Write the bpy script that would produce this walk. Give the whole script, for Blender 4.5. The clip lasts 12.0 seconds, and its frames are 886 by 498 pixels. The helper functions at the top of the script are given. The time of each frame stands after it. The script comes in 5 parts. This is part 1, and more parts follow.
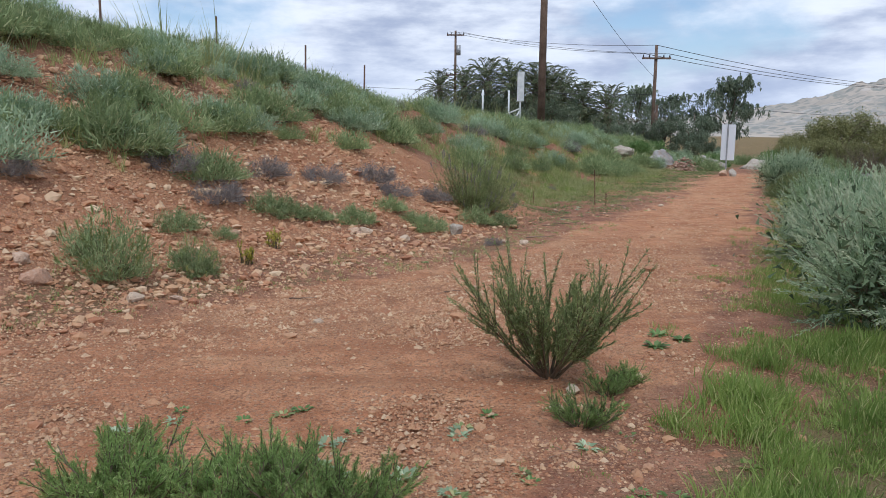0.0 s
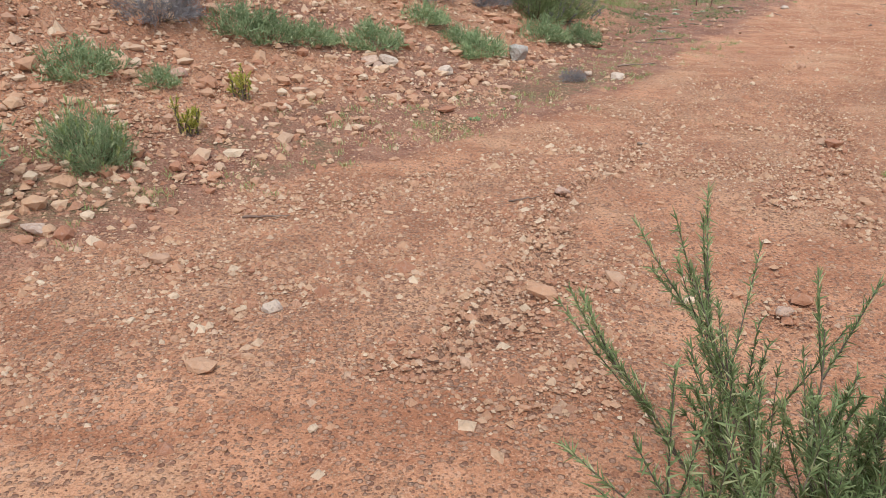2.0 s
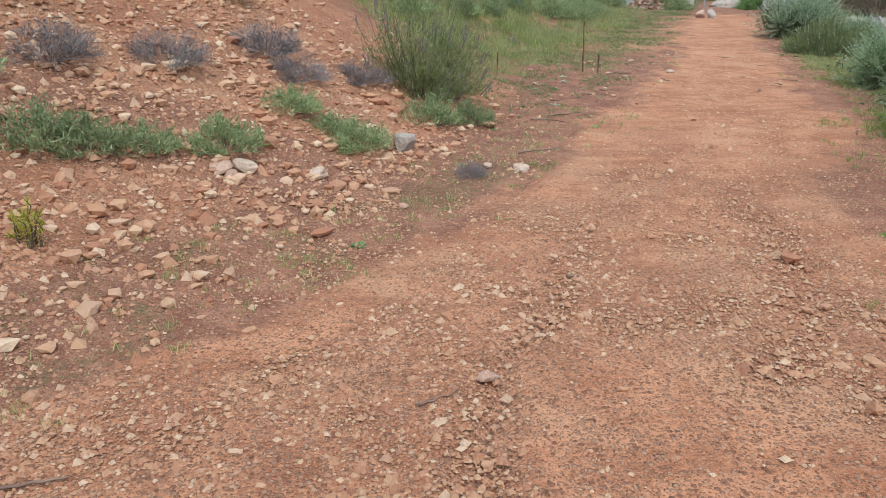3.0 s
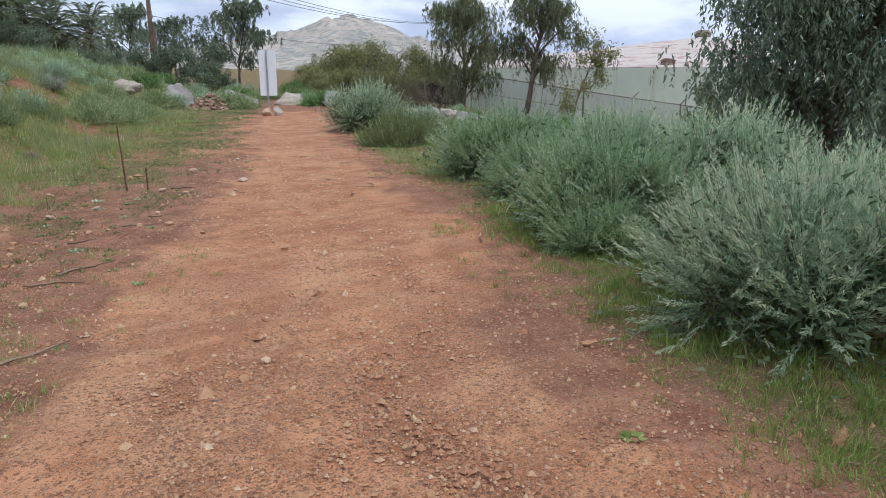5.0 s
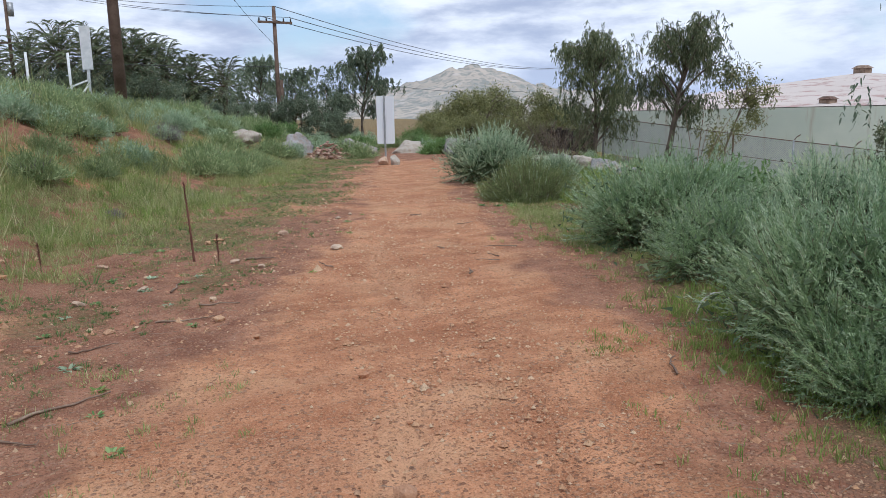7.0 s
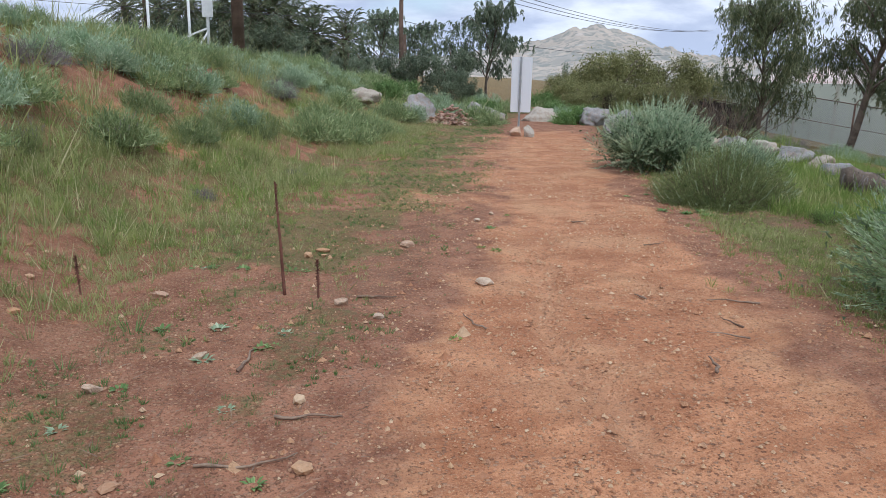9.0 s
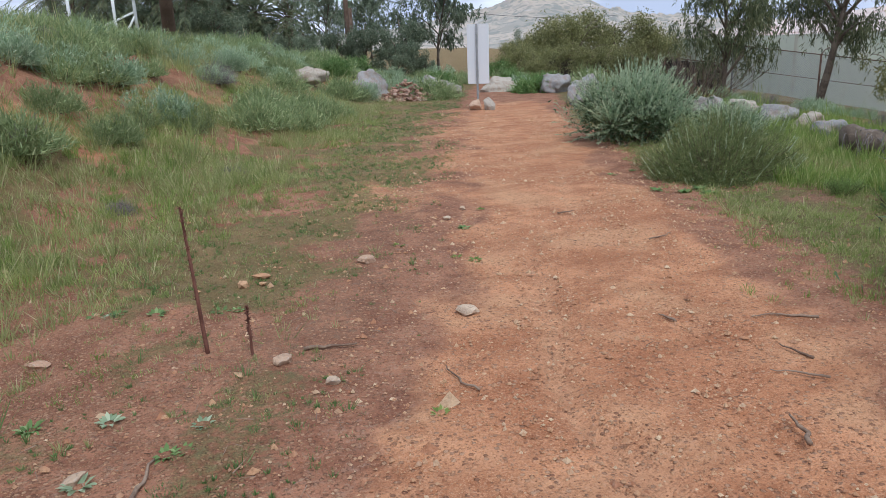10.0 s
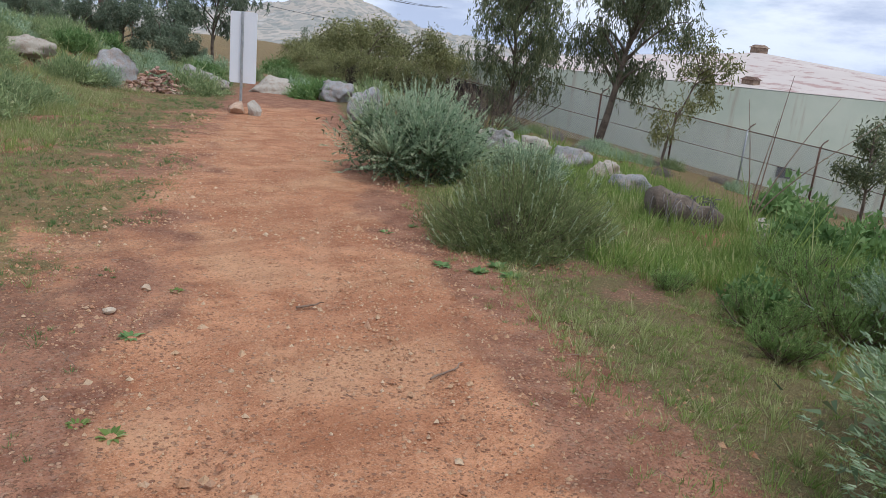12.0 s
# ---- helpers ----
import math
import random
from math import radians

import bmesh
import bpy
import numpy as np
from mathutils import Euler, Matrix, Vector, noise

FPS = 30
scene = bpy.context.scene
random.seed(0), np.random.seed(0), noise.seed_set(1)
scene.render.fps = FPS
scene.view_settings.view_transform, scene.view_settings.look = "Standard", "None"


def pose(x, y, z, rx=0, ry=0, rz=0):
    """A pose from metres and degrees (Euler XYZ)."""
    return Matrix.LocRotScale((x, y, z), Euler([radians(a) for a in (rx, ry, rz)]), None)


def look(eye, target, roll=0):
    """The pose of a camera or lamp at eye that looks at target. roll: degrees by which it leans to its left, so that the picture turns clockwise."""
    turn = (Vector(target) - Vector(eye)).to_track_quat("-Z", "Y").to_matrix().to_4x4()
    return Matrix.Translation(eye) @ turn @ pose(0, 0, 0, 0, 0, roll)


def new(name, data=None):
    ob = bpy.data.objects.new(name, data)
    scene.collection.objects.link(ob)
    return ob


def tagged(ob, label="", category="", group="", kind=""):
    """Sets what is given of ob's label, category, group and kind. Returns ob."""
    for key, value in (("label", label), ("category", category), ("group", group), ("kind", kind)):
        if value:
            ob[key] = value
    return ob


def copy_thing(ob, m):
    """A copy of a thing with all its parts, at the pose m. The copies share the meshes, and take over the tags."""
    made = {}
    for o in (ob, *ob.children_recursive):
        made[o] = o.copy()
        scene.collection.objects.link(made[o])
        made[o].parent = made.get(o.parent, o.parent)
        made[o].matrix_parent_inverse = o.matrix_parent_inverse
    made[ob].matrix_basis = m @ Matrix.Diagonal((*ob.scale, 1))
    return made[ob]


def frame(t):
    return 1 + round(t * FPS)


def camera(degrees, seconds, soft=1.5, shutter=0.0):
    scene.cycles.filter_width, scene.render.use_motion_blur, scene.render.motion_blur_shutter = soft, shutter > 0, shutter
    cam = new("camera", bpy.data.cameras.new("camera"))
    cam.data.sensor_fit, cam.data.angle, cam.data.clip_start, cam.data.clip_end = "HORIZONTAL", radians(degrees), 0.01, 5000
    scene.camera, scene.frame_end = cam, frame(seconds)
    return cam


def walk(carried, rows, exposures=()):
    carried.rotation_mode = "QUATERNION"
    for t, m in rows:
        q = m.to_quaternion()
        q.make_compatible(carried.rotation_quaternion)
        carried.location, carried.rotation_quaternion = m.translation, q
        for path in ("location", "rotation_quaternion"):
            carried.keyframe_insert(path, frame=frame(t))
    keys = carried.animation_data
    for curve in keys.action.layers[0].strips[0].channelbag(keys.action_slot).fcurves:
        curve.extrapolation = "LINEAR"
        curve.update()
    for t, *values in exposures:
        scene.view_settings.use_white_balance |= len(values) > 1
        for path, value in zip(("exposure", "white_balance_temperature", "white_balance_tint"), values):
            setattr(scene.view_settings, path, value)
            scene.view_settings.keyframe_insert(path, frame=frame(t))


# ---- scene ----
cam = camera(63.1, 12.0, soft=0.8)
PATH = [
    (0, (0.013, 0.042, 1.52), (0.009, 2.017, 1.204), 0.4),
    (0.5, (-0.067, 0.756, 1.483), (-0.23, 2.673, 0.935), -0.7),
    (1, (-0.057, 1.541, 1.469), (-0.229, 3.358, 0.651), -1.4),
    (1.5, (-0.136, 2.296, 1.499), (-0.337, 4.053, 0.565), 0.5),
    (2, (-0.141, 3.089, 1.538), (-0.246, 4.887, 0.669), 0.6),
    (2.5, (-0.14, 3.809, 1.615), (-0.221, 5.633, 0.799), 0.4),
    (3, (-0.151, 4.527, 1.638), (0.048, 6.372, 0.894), 0.7),
    (3.5, (0.027, 5.18, 1.619), (0.595, 6.984, 0.967), 2.2),
    (3.7, (0.094, 5.469, 1.63), (0.812, 7.243, 1.049), 3.6),
    (5.3, (1.276, 7.41, 1.333), (2.503, 8.915, 0.855), -0.3),
    (5.5, (1.406, 7.594, 1.298), (2.637, 9.104, 0.844), -0.1),
    (6, (1.702, 8.034, 1.322), (2.915, 9.575, 0.93), 0.2),
    (6.5, (2.023, 8.559, 1.318), (3.182, 10.136, 0.906), -0.4),
    (6.9, (2.218, 8.972, 1.313), (3.222, 10.656, 0.918), -1.8),
    (7, (2.246, 9.067, 1.317), (3.186, 10.795, 0.956), -1.1),
    (7.2, (2.306, 9.307, 1.322), (3.212, 11.064, 1.022), -0.2),
    (8.8, (2.742, 11.312, 1.495), (3.444, 13.133, 1.056), 2.1),
    (9, (2.836, 11.583, 1.45), (3.499, 13.411, 0.982), 1.2),
    (9.5, (2.978, 12.187, 1.437), (3.623, 14.01, 0.927), -1.2),
    (10, (3.232, 12.747, 1.448), (3.983, 14.521, 0.909), -2.1),
    (10.5, (3.556, 13.222, 1.459), (4.438, 14.95, 0.975), -0.5),
    (11, (3.977, 13.712, 1.493), (5.198, 15.242, 1.083), 2.0),
    (11.5, (4.406, 14.145, 1.478), (5.738, 15.562, 1.01), 5.1),
    (12, (4.734, 14.692, 1.461), (5.997, 16.156, 0.949), 5.7),
]
walk(cam, [(t, look(eye, target, roll)) for t, eye, target, roll in PATH],
     [(t, stops, 5850, 10) for t, stops in ((0.0, 0.12), (0.6, 0.35), (1.2, 0.55), (2.5, 0.65), (3.2, 0.52), (3.7, 0.45), (5.3, 0.25), (7.0, 0.22), (9.0, 0.28), (10.0, 0.3), (12.0, 0.22))])

# ---- light ----
SUN_ELEVATION, SUN_AZIMUTH = 62.0, 178.0
sun_data = bpy.data.lights.new("sun", "SUN")
sun_data.energy, sun_data.angle, sun_data.color = 1.45, radians(14), (1.0, 0.95, 0.87)
sun = new("sun", sun_data)
e, a = radians(SUN_ELEVATION), radians(SUN_AZIMUTH)
sun.matrix_world = look(Vector((math.sin(a) * math.cos(e), math.cos(a) * math.cos(e), math.sin(e))) * 50, (0, 0, 0))


class Graph:
    """A node tree with short calls: g.node(type, {input: value or socket}, attribute=value)."""

    def __init__(self, tree):
        self.tree = tree
        tree.nodes.clear()

    def node(self, kind, inputs=None):
        n = self.tree.nodes.new(kind)
        for key, value in (inputs or {}).items():
            if isinstance(value, bpy.types.NodeSocket):
                self.tree.links.new(value, n.inputs[key])
            else:
                n.inputs[key].default_value = value
        return n

    def math(self, op, a, b=0.0, c=0.0):
        n = self.node("ShaderNodeMath", {0: a, 1: b, 2: c})
        n.operation = op
        return n.outputs[0]

    def mix(self, f, a, b, blend="MIX"):
        n = self.tree.nodes.new("ShaderNodeMix")
        n.data_type, n.blend_type = "RGBA", blend
        for key, value in ((0, f), (6, a), (7, b)):
            if isinstance(value, bpy.types.NodeSocket):
                self.tree.links.new(value, n.inputs[key])
            else:
                n.inputs[key].default_value = value
        return n.outputs[2]

    def noise(self, vector, scale, detail=4.0, rough=0.55):
        return self.node("ShaderNodeTexNoise", {"Vector": vector, "Scale": scale, "Detail": detail, "Roughness": rough}).outputs["Fac"]

    def step(self, value, low, high):
        n = self.node("ShaderNodeMapRange", {0: value, 1: low, 2: high})
        n.interpolation_type = "SMOOTHSTEP"
        return n.outputs[0]

    def attribute(self, name):
        n = self.node("ShaderNodeAttribute")
        n.attribute_name = name
        return n.outputs["Fac"]


def rgb(r, g, b):
    return (r, g, b, 1.0)


# Sky: broken cloud over blue.
world = bpy.data.worlds.new("world")
scene.world = world
world.use_nodes = True
g = Graph(world.node_tree)
sky = g.node("ShaderNodeTexSky")
sky.sky_type, sky.sun_disc = "NISHITA", False
sky.sun_elevation, sky.sun_rotation = radians(SUN_ELEVATION), radians(SUN_AZIMUTH)
coords = g.node("ShaderNodeTexCoord").outputs["Generated"]
xyz = g.node("ShaderNodeSeparateXYZ", {0: coords}).outputs
puffs = g.node("ShaderNodeMapping", {"Vector": coords, "Scale": (1.0, 1.0, 2.3), "Location": (0.35, 1.15, 0.0)}).outputs[0]
banks = g.node("ShaderNodeMapping", {"Vector": coords, "Scale": (1.0, 1.0, 3.6), "Location": (2.1, 0.4, 0.08)}).outputs[0]
cover = g.step(g.noise(puffs, 2.6, 9.0, 0.55), 0.31, 0.47)
shade = g.step(g.noise(banks, 3.6, 9.0, 0.58), 0.38, 0.60)
cloud = g.mix(shade, rgb(0.42, 0.47, 0.60), rgb(0.90, 0.92, 0.96))
haze = g.step(xyz[2], 0.15, 0.0)
blue = g.mix(1.0, sky.outputs[0], rgb(0.125, 0.125, 0.125), "MULTIPLY")
above = g.mix(cover, blue, cloud)
above = g.mix(g.math("MULTIPLY", haze, 0.5), above, rgb(0.58, 0.65, 0.80))
back = g.node("ShaderNodeBackground", {0: above, 1: 0.95})
g.node("ShaderNodeOutputWorld", {0: back.outputs[0]})


# ---- materials ----
def material(name):
    m = bpy.data.materials.new(name)
    m.use_nodes = True
    return m, Graph(m.node_tree)


def finish(g, colour, rough=0.8, height=None, bump=0.3, distance=0.01, metal=0.0, spec=0.4):
    inputs = {"Base Color": colour, "Roughness": rough, "Metallic": metal, "Specular IOR Level": spec}
    if height is not None:
        inputs["Normal"] = g.node("ShaderNodeBump", {"Height": height, "Strength": bump, "Distance": distance}).outputs[0]
    p = g.node("ShaderNodeBsdfPrincipled", inputs)
    g.node("ShaderNodeOutputMaterial", {0: p.outputs[0]})


def plain(name, c1, c2, rough=0.8, scale=6.0, fine=60.0, bump=0.3, metal=0.0, spread=0.15):
    """A surface with two colours mixed at two scales, each object a little different."""
    m, g = material(name)
    pos = g.node("ShaderNodeTexCoord").outputs["Object"]
    big, small = g.noise(pos, scale), g.noise(pos, fine, 3.0)
    f = g.math("ADD", g.math("MULTIPLY", big, 0.7), g.math("MULTIPLY", small, 0.3))
    rand = g.node("ShaderNodeObjectInfo").outputs["Random"]
    f = g.math("ADD", g.step(f, 0.35, 0.65), g.math("MULTIPLY", g.math("SUBTRACT", rand, 0.5), spread * 2))
    finish(g, g.mix(g.math("MINIMUM", g.math("MAXIMUM", f, 0.0), 1.0), rgb(*c1), rgb(*c2)), rough, small, bump, 0.01, metal)
    return m


def leafy(name, c1, c2, c3, through_light=0.3, rough=0.6, patch=2.0):
    """Leaves: each island its own shade between three colours."""
    m, g = material(name)
    rand = g.node("ShaderNodeNewGeometry").outputs["Random Per Island"]
    own = g.node("ShaderNodeObjectInfo").outputs["Random"]
    pos = g.node("ShaderNodeTexCoord").outputs["Object"]
    clump = g.step(g.noise(pos, patch, 2.0), 0.35, 0.65)
    f = g.math("ADD", g.math("MULTIPLY", rand, 0.6), g.math("MULTIPLY", clump, 0.4))
    c = g.mix(f, rgb(*c1), rgb(*c2))
    c = g.mix(g.math("MULTIPLY", g.step(rand, 0.82, 0.95), 0.8), c, rgb(*c3))
    c = g.node("ShaderNodeHueSaturation", {"Value": g.math("ADD", g.math("MULTIPLY", own, 0.3), 0.85), "Color": c}).outputs[0]
    p = g.node("ShaderNodeBsdfPrincipled", {"Base Color": c, "Roughness": rough, "Specular IOR Level": 0.25})
    t = g.node("ShaderNodeBsdfTranslucent", {0: c})
    mixed = g.node("ShaderNodeMixShader", {0: through_light, 1: p.outputs[0], 2: t.outputs[0]})
    g.node("ShaderNodeOutputMaterial", {0: mixed.outputs[0]})
    return m


def stone_mat(name, colours, by_island=False, rough=0.85):
    m, g = material(name)
    if by_island:
        rand = g.node("ShaderNodeNewGeometry").outputs["Random Per Island"]
    else:
        rand = g.node("ShaderNodeObjectInfo").outputs["Random"]
    ramp = g.node("ShaderNodeValToRGB", {0: rand})
    el = ramp.color_ramp.elements
    el[0].color, el[1].color = rgb(*colours[0]), rgb(*colours[-1])
    for i, c in enumerate(colours[1:-1]):
        el.new((i + 1) / (len(colours) - 1)).color = rgb(*c)
    pos = g.node("ShaderNodeTexCoord").outputs["Object"]
    grain, spots = g.noise(pos, 45.0, 5.0, 0.7), g.noise(pos, 7.0, 5.0, 0.6)
    c = g.mix(g.math("MULTIPLY", g.step(spots, 0.45, 0.65), 0.15 if by_island else 0.45), ramp.outputs[0], rgb(0.30, 0.17, 0.11))
    c = g.mix(g.math("MULTIPLY", g.step(grain, 0.5, 0.68), 0.15 if by_island else 0.45), c, rgb(0.62, 0.56, 0.48))
    c = g.mix(g.math("MULTIPLY", g.step(grain, 0.46, 0.34), 0.1 if by_island else 0.5), c, rgb(0.12, 0.10, 0.09))
    finish(g, c, rough, g.math("ADD", grain, spots), 0.9, 0.02)
    return m


# The ground: red trail dirt, gravel, green film, leaf litter; where each lies is set on the mesh.
M_GROUND, g = material("red_earth_and_gravel")
pos = g.node("ShaderNodeTexCoord").outputs["Object"]
road, green, stony, litter, wash = (g.attribute(n) for n in ("trail", "green", "stony", "litter", "wash"))
n1, n2, n3, n4 = g.noise(pos, 0.7, 5.0), g.noise(pos, 3.5, 6.0, 0.6), g.noise(pos, 22.0, 4.0, 0.65), g.noise(pos, 120.0, 3.0, 0.7)
dirt = g.mix(g.step(n2, 0.36, 0.64), rgb(0.42, 0.178, 0.085), rgb(0.66, 0.322, 0.165))
n5 = g.noise(g.node("ShaderNodeMapping", {"Vector": pos, "Location": (7.0, 3.0, 0.0)}).outputs[0], 1.1, 5.0, 0.6)
dirt = g.mix(g.math("MULTIPLY", g.step(n5, 0.48, 0.62), 0.7), dirt, rgb(0.65, 0.37, 0.20))
dirt = g.mix(g.math("MULTIPLY", g.step(n1, 0.45, 0.62), 0.65), dirt, rgb(0.40, 0.155, 0.072))
dirt = g.mix(g.math("MULTIPLY", g.step(n3, 0.5, 0.7), 0.4), dirt, rgb(0.64, 0.345, 0.20))
dirt = g.mix(g.math("MULTIPLY", g.step(n3, 0.46, 0.30), 0.35), dirt, rgb(0.27, 0.105, 0.052))
dirt = g.mix(g.math("MULTIPLY", g.step(n4, 0.52, 0.66), 0.65), dirt, rgb(0.68, 0.40, 0.24))
soil = g.mix(g.step(n2, 0.35, 0.65), rgb(0.26, 0.112, 0.065), rgb(0.44, 0.215, 0.127))
soil = g.mix(g.math("MULTIPLY", g.step(n3, 0.5, 0.7), 0.5), soil, rgb(0.38, 0.25, 0.18))
speck = g.noise(pos, 55.0, 3.0, 0.6)
soil = g.mix(g.math("MULTIPLY", g.step(speck, 0.57, 0.65), 0.6), soil, rgb(0.08, 0.045, 0.03))
soil = g.mix(g.math("MULTIPLY", g.step(speck, 0.42, 0.35), 0.5), soil, rgb(0.46, 0.31, 0.21))
lanes = g.node("ShaderNodeMapping", {"Vector": pos, "Rotation": (0.0, 0.0, -1.087), "Scale": (0.45, 3.2, 1.0)}).outputs[0]
n6 = g.noise(lanes, 1.0, 6.0, 0.62)
n7 = g.noise(pos, 48.0, 3.0, 0.6)
dirt = g.mix(g.math("MULTIPLY", g.step(n7, 0.58, 0.66), 0.45), dirt, rgb(0.25, 0.10, 0.05))
dirt = g.mix(g.math("MULTIPLY", g.step(n7, 0.41, 0.34), 0.55), dirt, rgb(0.64, 0.38, 0.235))
dirt = g.mix(g.math("MULTIPLY", g.step(n6, 0.50, 0.66), 0.5), dirt, rgb(0.35, 0.14, 0.066))
dirt = g.mix(g.math("MULTIPLY", g.step(n6, 0.46, 0.34), 0.4), dirt, rgb(0.60, 0.315, 0.175))
edge = g.step(g.math("ADD", road, g.math("MULTIPLY", g.math("SUBTRACT", n2, 0.5), 1.0)), 0.25, 0.8)
colour = g.mix(edge, soil, dirt)
cells = g.node("ShaderNodeTexVoronoi", {"Vector": pos, "Scale": 42.0, "Randomness": 1.0})
cells2 = g.node("ShaderNodeTexVoronoi", {"Vector": pos, "Scale": 95.0, "Randomness": 1.0})
tone = g.node("ShaderNodeSeparateColor", {0: cells.outputs["Color"]}).outputs
tone2 = g.node("ShaderNodeSeparateColor", {0: cells2.outputs["Color"]}).outputs
peb = g.mix(tone[0], rgb(0.28, 0.13, 0.075), rgb(0.56, 0.34, 0.21))
peb2 = g.mix(tone2[0], rgb(0.25, 0.11, 0.06), rgb(0.53, 0.31, 0.18))
in1 = g.math("MULTIPLY", g.step(cells.outputs["Distance"], 0.48, 0.36), g.step(g.math("ADD", g.math("MULTIPLY", stony, 0.75), g.math("MULTIPLY", n2, 0.35)), tone[1], g.math("ADD", tone[1], 0.08)))
in2 = g.math("MULTIPLY", g.step(cells2.outputs["Distance"], 0.5, 0.36), g.step(g.math("ADD", g.math("MULTIPLY", stony, 0.8), 0.10), tone2[1], g.math("ADD", tone2[1], 0.08)))
film = g.step(g.math("ADD", green, g.math("MULTIPLY", g.math("SUBTRACT", n3, 0.5), 1.0)), 0.35, 0.75)
moss = g.mix(g.step(n4, 0.3, 0.7), rgb(0.045, 0.072, 0.022), rgb(0.19, 0.22, 0.07))
dry = g.mix(g.step(n4, 0.3, 0.7), rgb(0.105, 0.06, 0.04), rgb(0.30, 0.185, 0.115))
colour = g.mix(g.math("MULTIPLY", g.step(g.math("ADD", litter, g.math("MULTIPLY", g.math("SUBTRACT", n3, 0.5), 0.8)), 0.35, 0.7), 0.75), colour, dry)
colour = g.mix(g.math("MULTIPLY", wash, 0.55), colour, rgb(0.66, 0.37, 0.21))
colour = g.mix(in2, colour, peb2)
colour = g.mix(in1, colour, peb)
colour = g.mix(g.math("MULTIPLY", film, 0.55), colour, moss)
colour = g.mix(g.math("MULTIPLY", g.step(n4, 0.45, 0.32), 0.5), colour, rgb(0.14, 0.065, 0.04))
relief = g.math("ADD", g.math("ADD", g.math("MULTIPLY", n3, 1.0), g.math("MULTIPLY", n7, -0.7)), g.math("MULTIPLY", n4, 0.3))
relief = g.math("ADD", relief, g.math("ADD", g.math("MULTIPLY", in1, 0.9), g.math("MULTIPLY", in2, 0.5)))
finish(g, colour, 0.93, relief, 0.9, 0.028, spec=0.2)

M_STONE = stone_mat("field_stone", [(0.60, 0.45, 0.31), (0.54, 0.31, 0.20), (0.70, 0.57, 0.42), (0.46, 0.28, 0.18)])
M_PEBBLE = stone_mat("pebbles", [(0.42, 0.185, 0.095), (0.53, 0.265, 0.14), (0.62, 0.37, 0.205), (0.46, 0.21, 0.11), (0.76, 0.57, 0.37), (0.56, 0.30, 0.16), (0.68, 0.45, 0.265)], True)
M_BOULDER = stone_mat("grey_granite", [(0.35, 0.34, 0.33), (0.31, 0.31, 0.31), (0.38, 0.355, 0.325)])
M_PALE = stone_mat("pale_stone", [(0.43, 0.37, 0.29), (0.47, 0.42, 0.35)])
M_RUBBLE = stone_mat("red_rubble", [(0.40, 0.21, 0.14), (0.50, 0.31, 0.22), (0.34, 0.20, 0.15), (0.55, 0.43, 0.33)], True)
M_SAGE = leafy("sagebrush_leaves", (0.23, 0.33, 0.19), (0.50, 0.61, 0.40), (0.64, 0.72, 0.52), 0.42)
M_SAGE_TIP = leafy("sagebrush_tips", (0.50, 0.59, 0.38), (0.66, 0.73, 0.50), (0.74, 0.74, 0.52), 0.42)
M_BROOM = leafy("broom_needles", (0.13, 0.18, 0.062), (0.36, 0.41, 0.17), (0.52, 0.50, 0.25))
M_HILLGREEN = leafy("hill_shrub_leaves", (0.15, 0.21, 0.085), (0.40, 0.48, 0.23), (0.55, 0.56, 0.31), patch=4.0)
M_GREY = leafy("grey_dry_twigs", (0.15, 0.135, 0.13), (0.30, 0.27, 0.25), (0.38, 0.32, 0.28), 0.1)
M_GRASS = leafy("spring_grass", (0.13, 0.21, 0.045), (0.37, 0.47, 0.13), (0.55, 0.53, 0.25), 0.4)
M_DRYGRASS = leafy("pale_grass", (0.18, 0.25, 0.07), (0.50, 0.52, 0.21), (0.70, 0.62, 0.36), 0.35)
M_MEADOW = leafy("meadow_grass_blades", (0.21, 0.25, 0.085), (0.52, 0.54, 0.24), (0.72, 0.64, 0.40), 0.42)
# Inner sagebrush leaves: the shade inside the shrub is put into their colour.
M_INNER = leafy("shade_dark_leaves", (0.06, 0.10, 0.05), (0.17, 0.23, 0.115), (0.23, 0.25, 0.14), 0.25)
M_FEATHER = leafy("feathery_green_leaves", (0.15, 0.25, 0.07), (0.37, 0.50, 0.17), (0.48, 0.58, 0.24), 0.45)
M_YELLOW = leafy("yellow_weed", (0.36, 0.36, 0.06), (0.55, 0.50, 0.10), (0.6, 0.55, 0.12), 0.35)
M_WEED = leafy("broad_green_leaves", (0.11, 0.20, 0.06), (0.26, 0.39, 0.14), (0.36, 0.46, 0.2), 0.35)
M_EUC = leafy("eucalyptus_leaves", (0.075, 0.10, 0.05), (0.24, 0.27, 0.135), (0.38, 0.38, 0.22), 0.35, 0.45)
M_DARK = leafy("dark_tree_leaves", (0.10, 0.14, 0.09), (0.27, 0.32, 0.21), (0.38, 0.41, 0.29), 0.35, 0.5)
M_PEPPER = leafy("pepper_tree_leaves", (0.11, 0.155, 0.105), (0.30, 0.37, 0.25), (0.42, 0.47, 0.33), 0.35, 0.5)
M_SAGE_DARK = leafy("young_sagebrush_leaves", (0.18, 0.28, 0.13), (0.44, 0.57, 0.31), (0.60, 0.69, 0.44), 0.42)
M_OLIVE = leafy("olive_tree_leaves", (0.13, 0.145, 0.055), (0.34, 0.34, 0.145), (0.46, 0.42, 0.21), 0.35)
M_PALM = leafy("palm_fronds", (0.075, 0.105, 0.055), (0.23, 0.27, 0.14), (0.38, 0.37, 0.22), 0.3, 0.45)
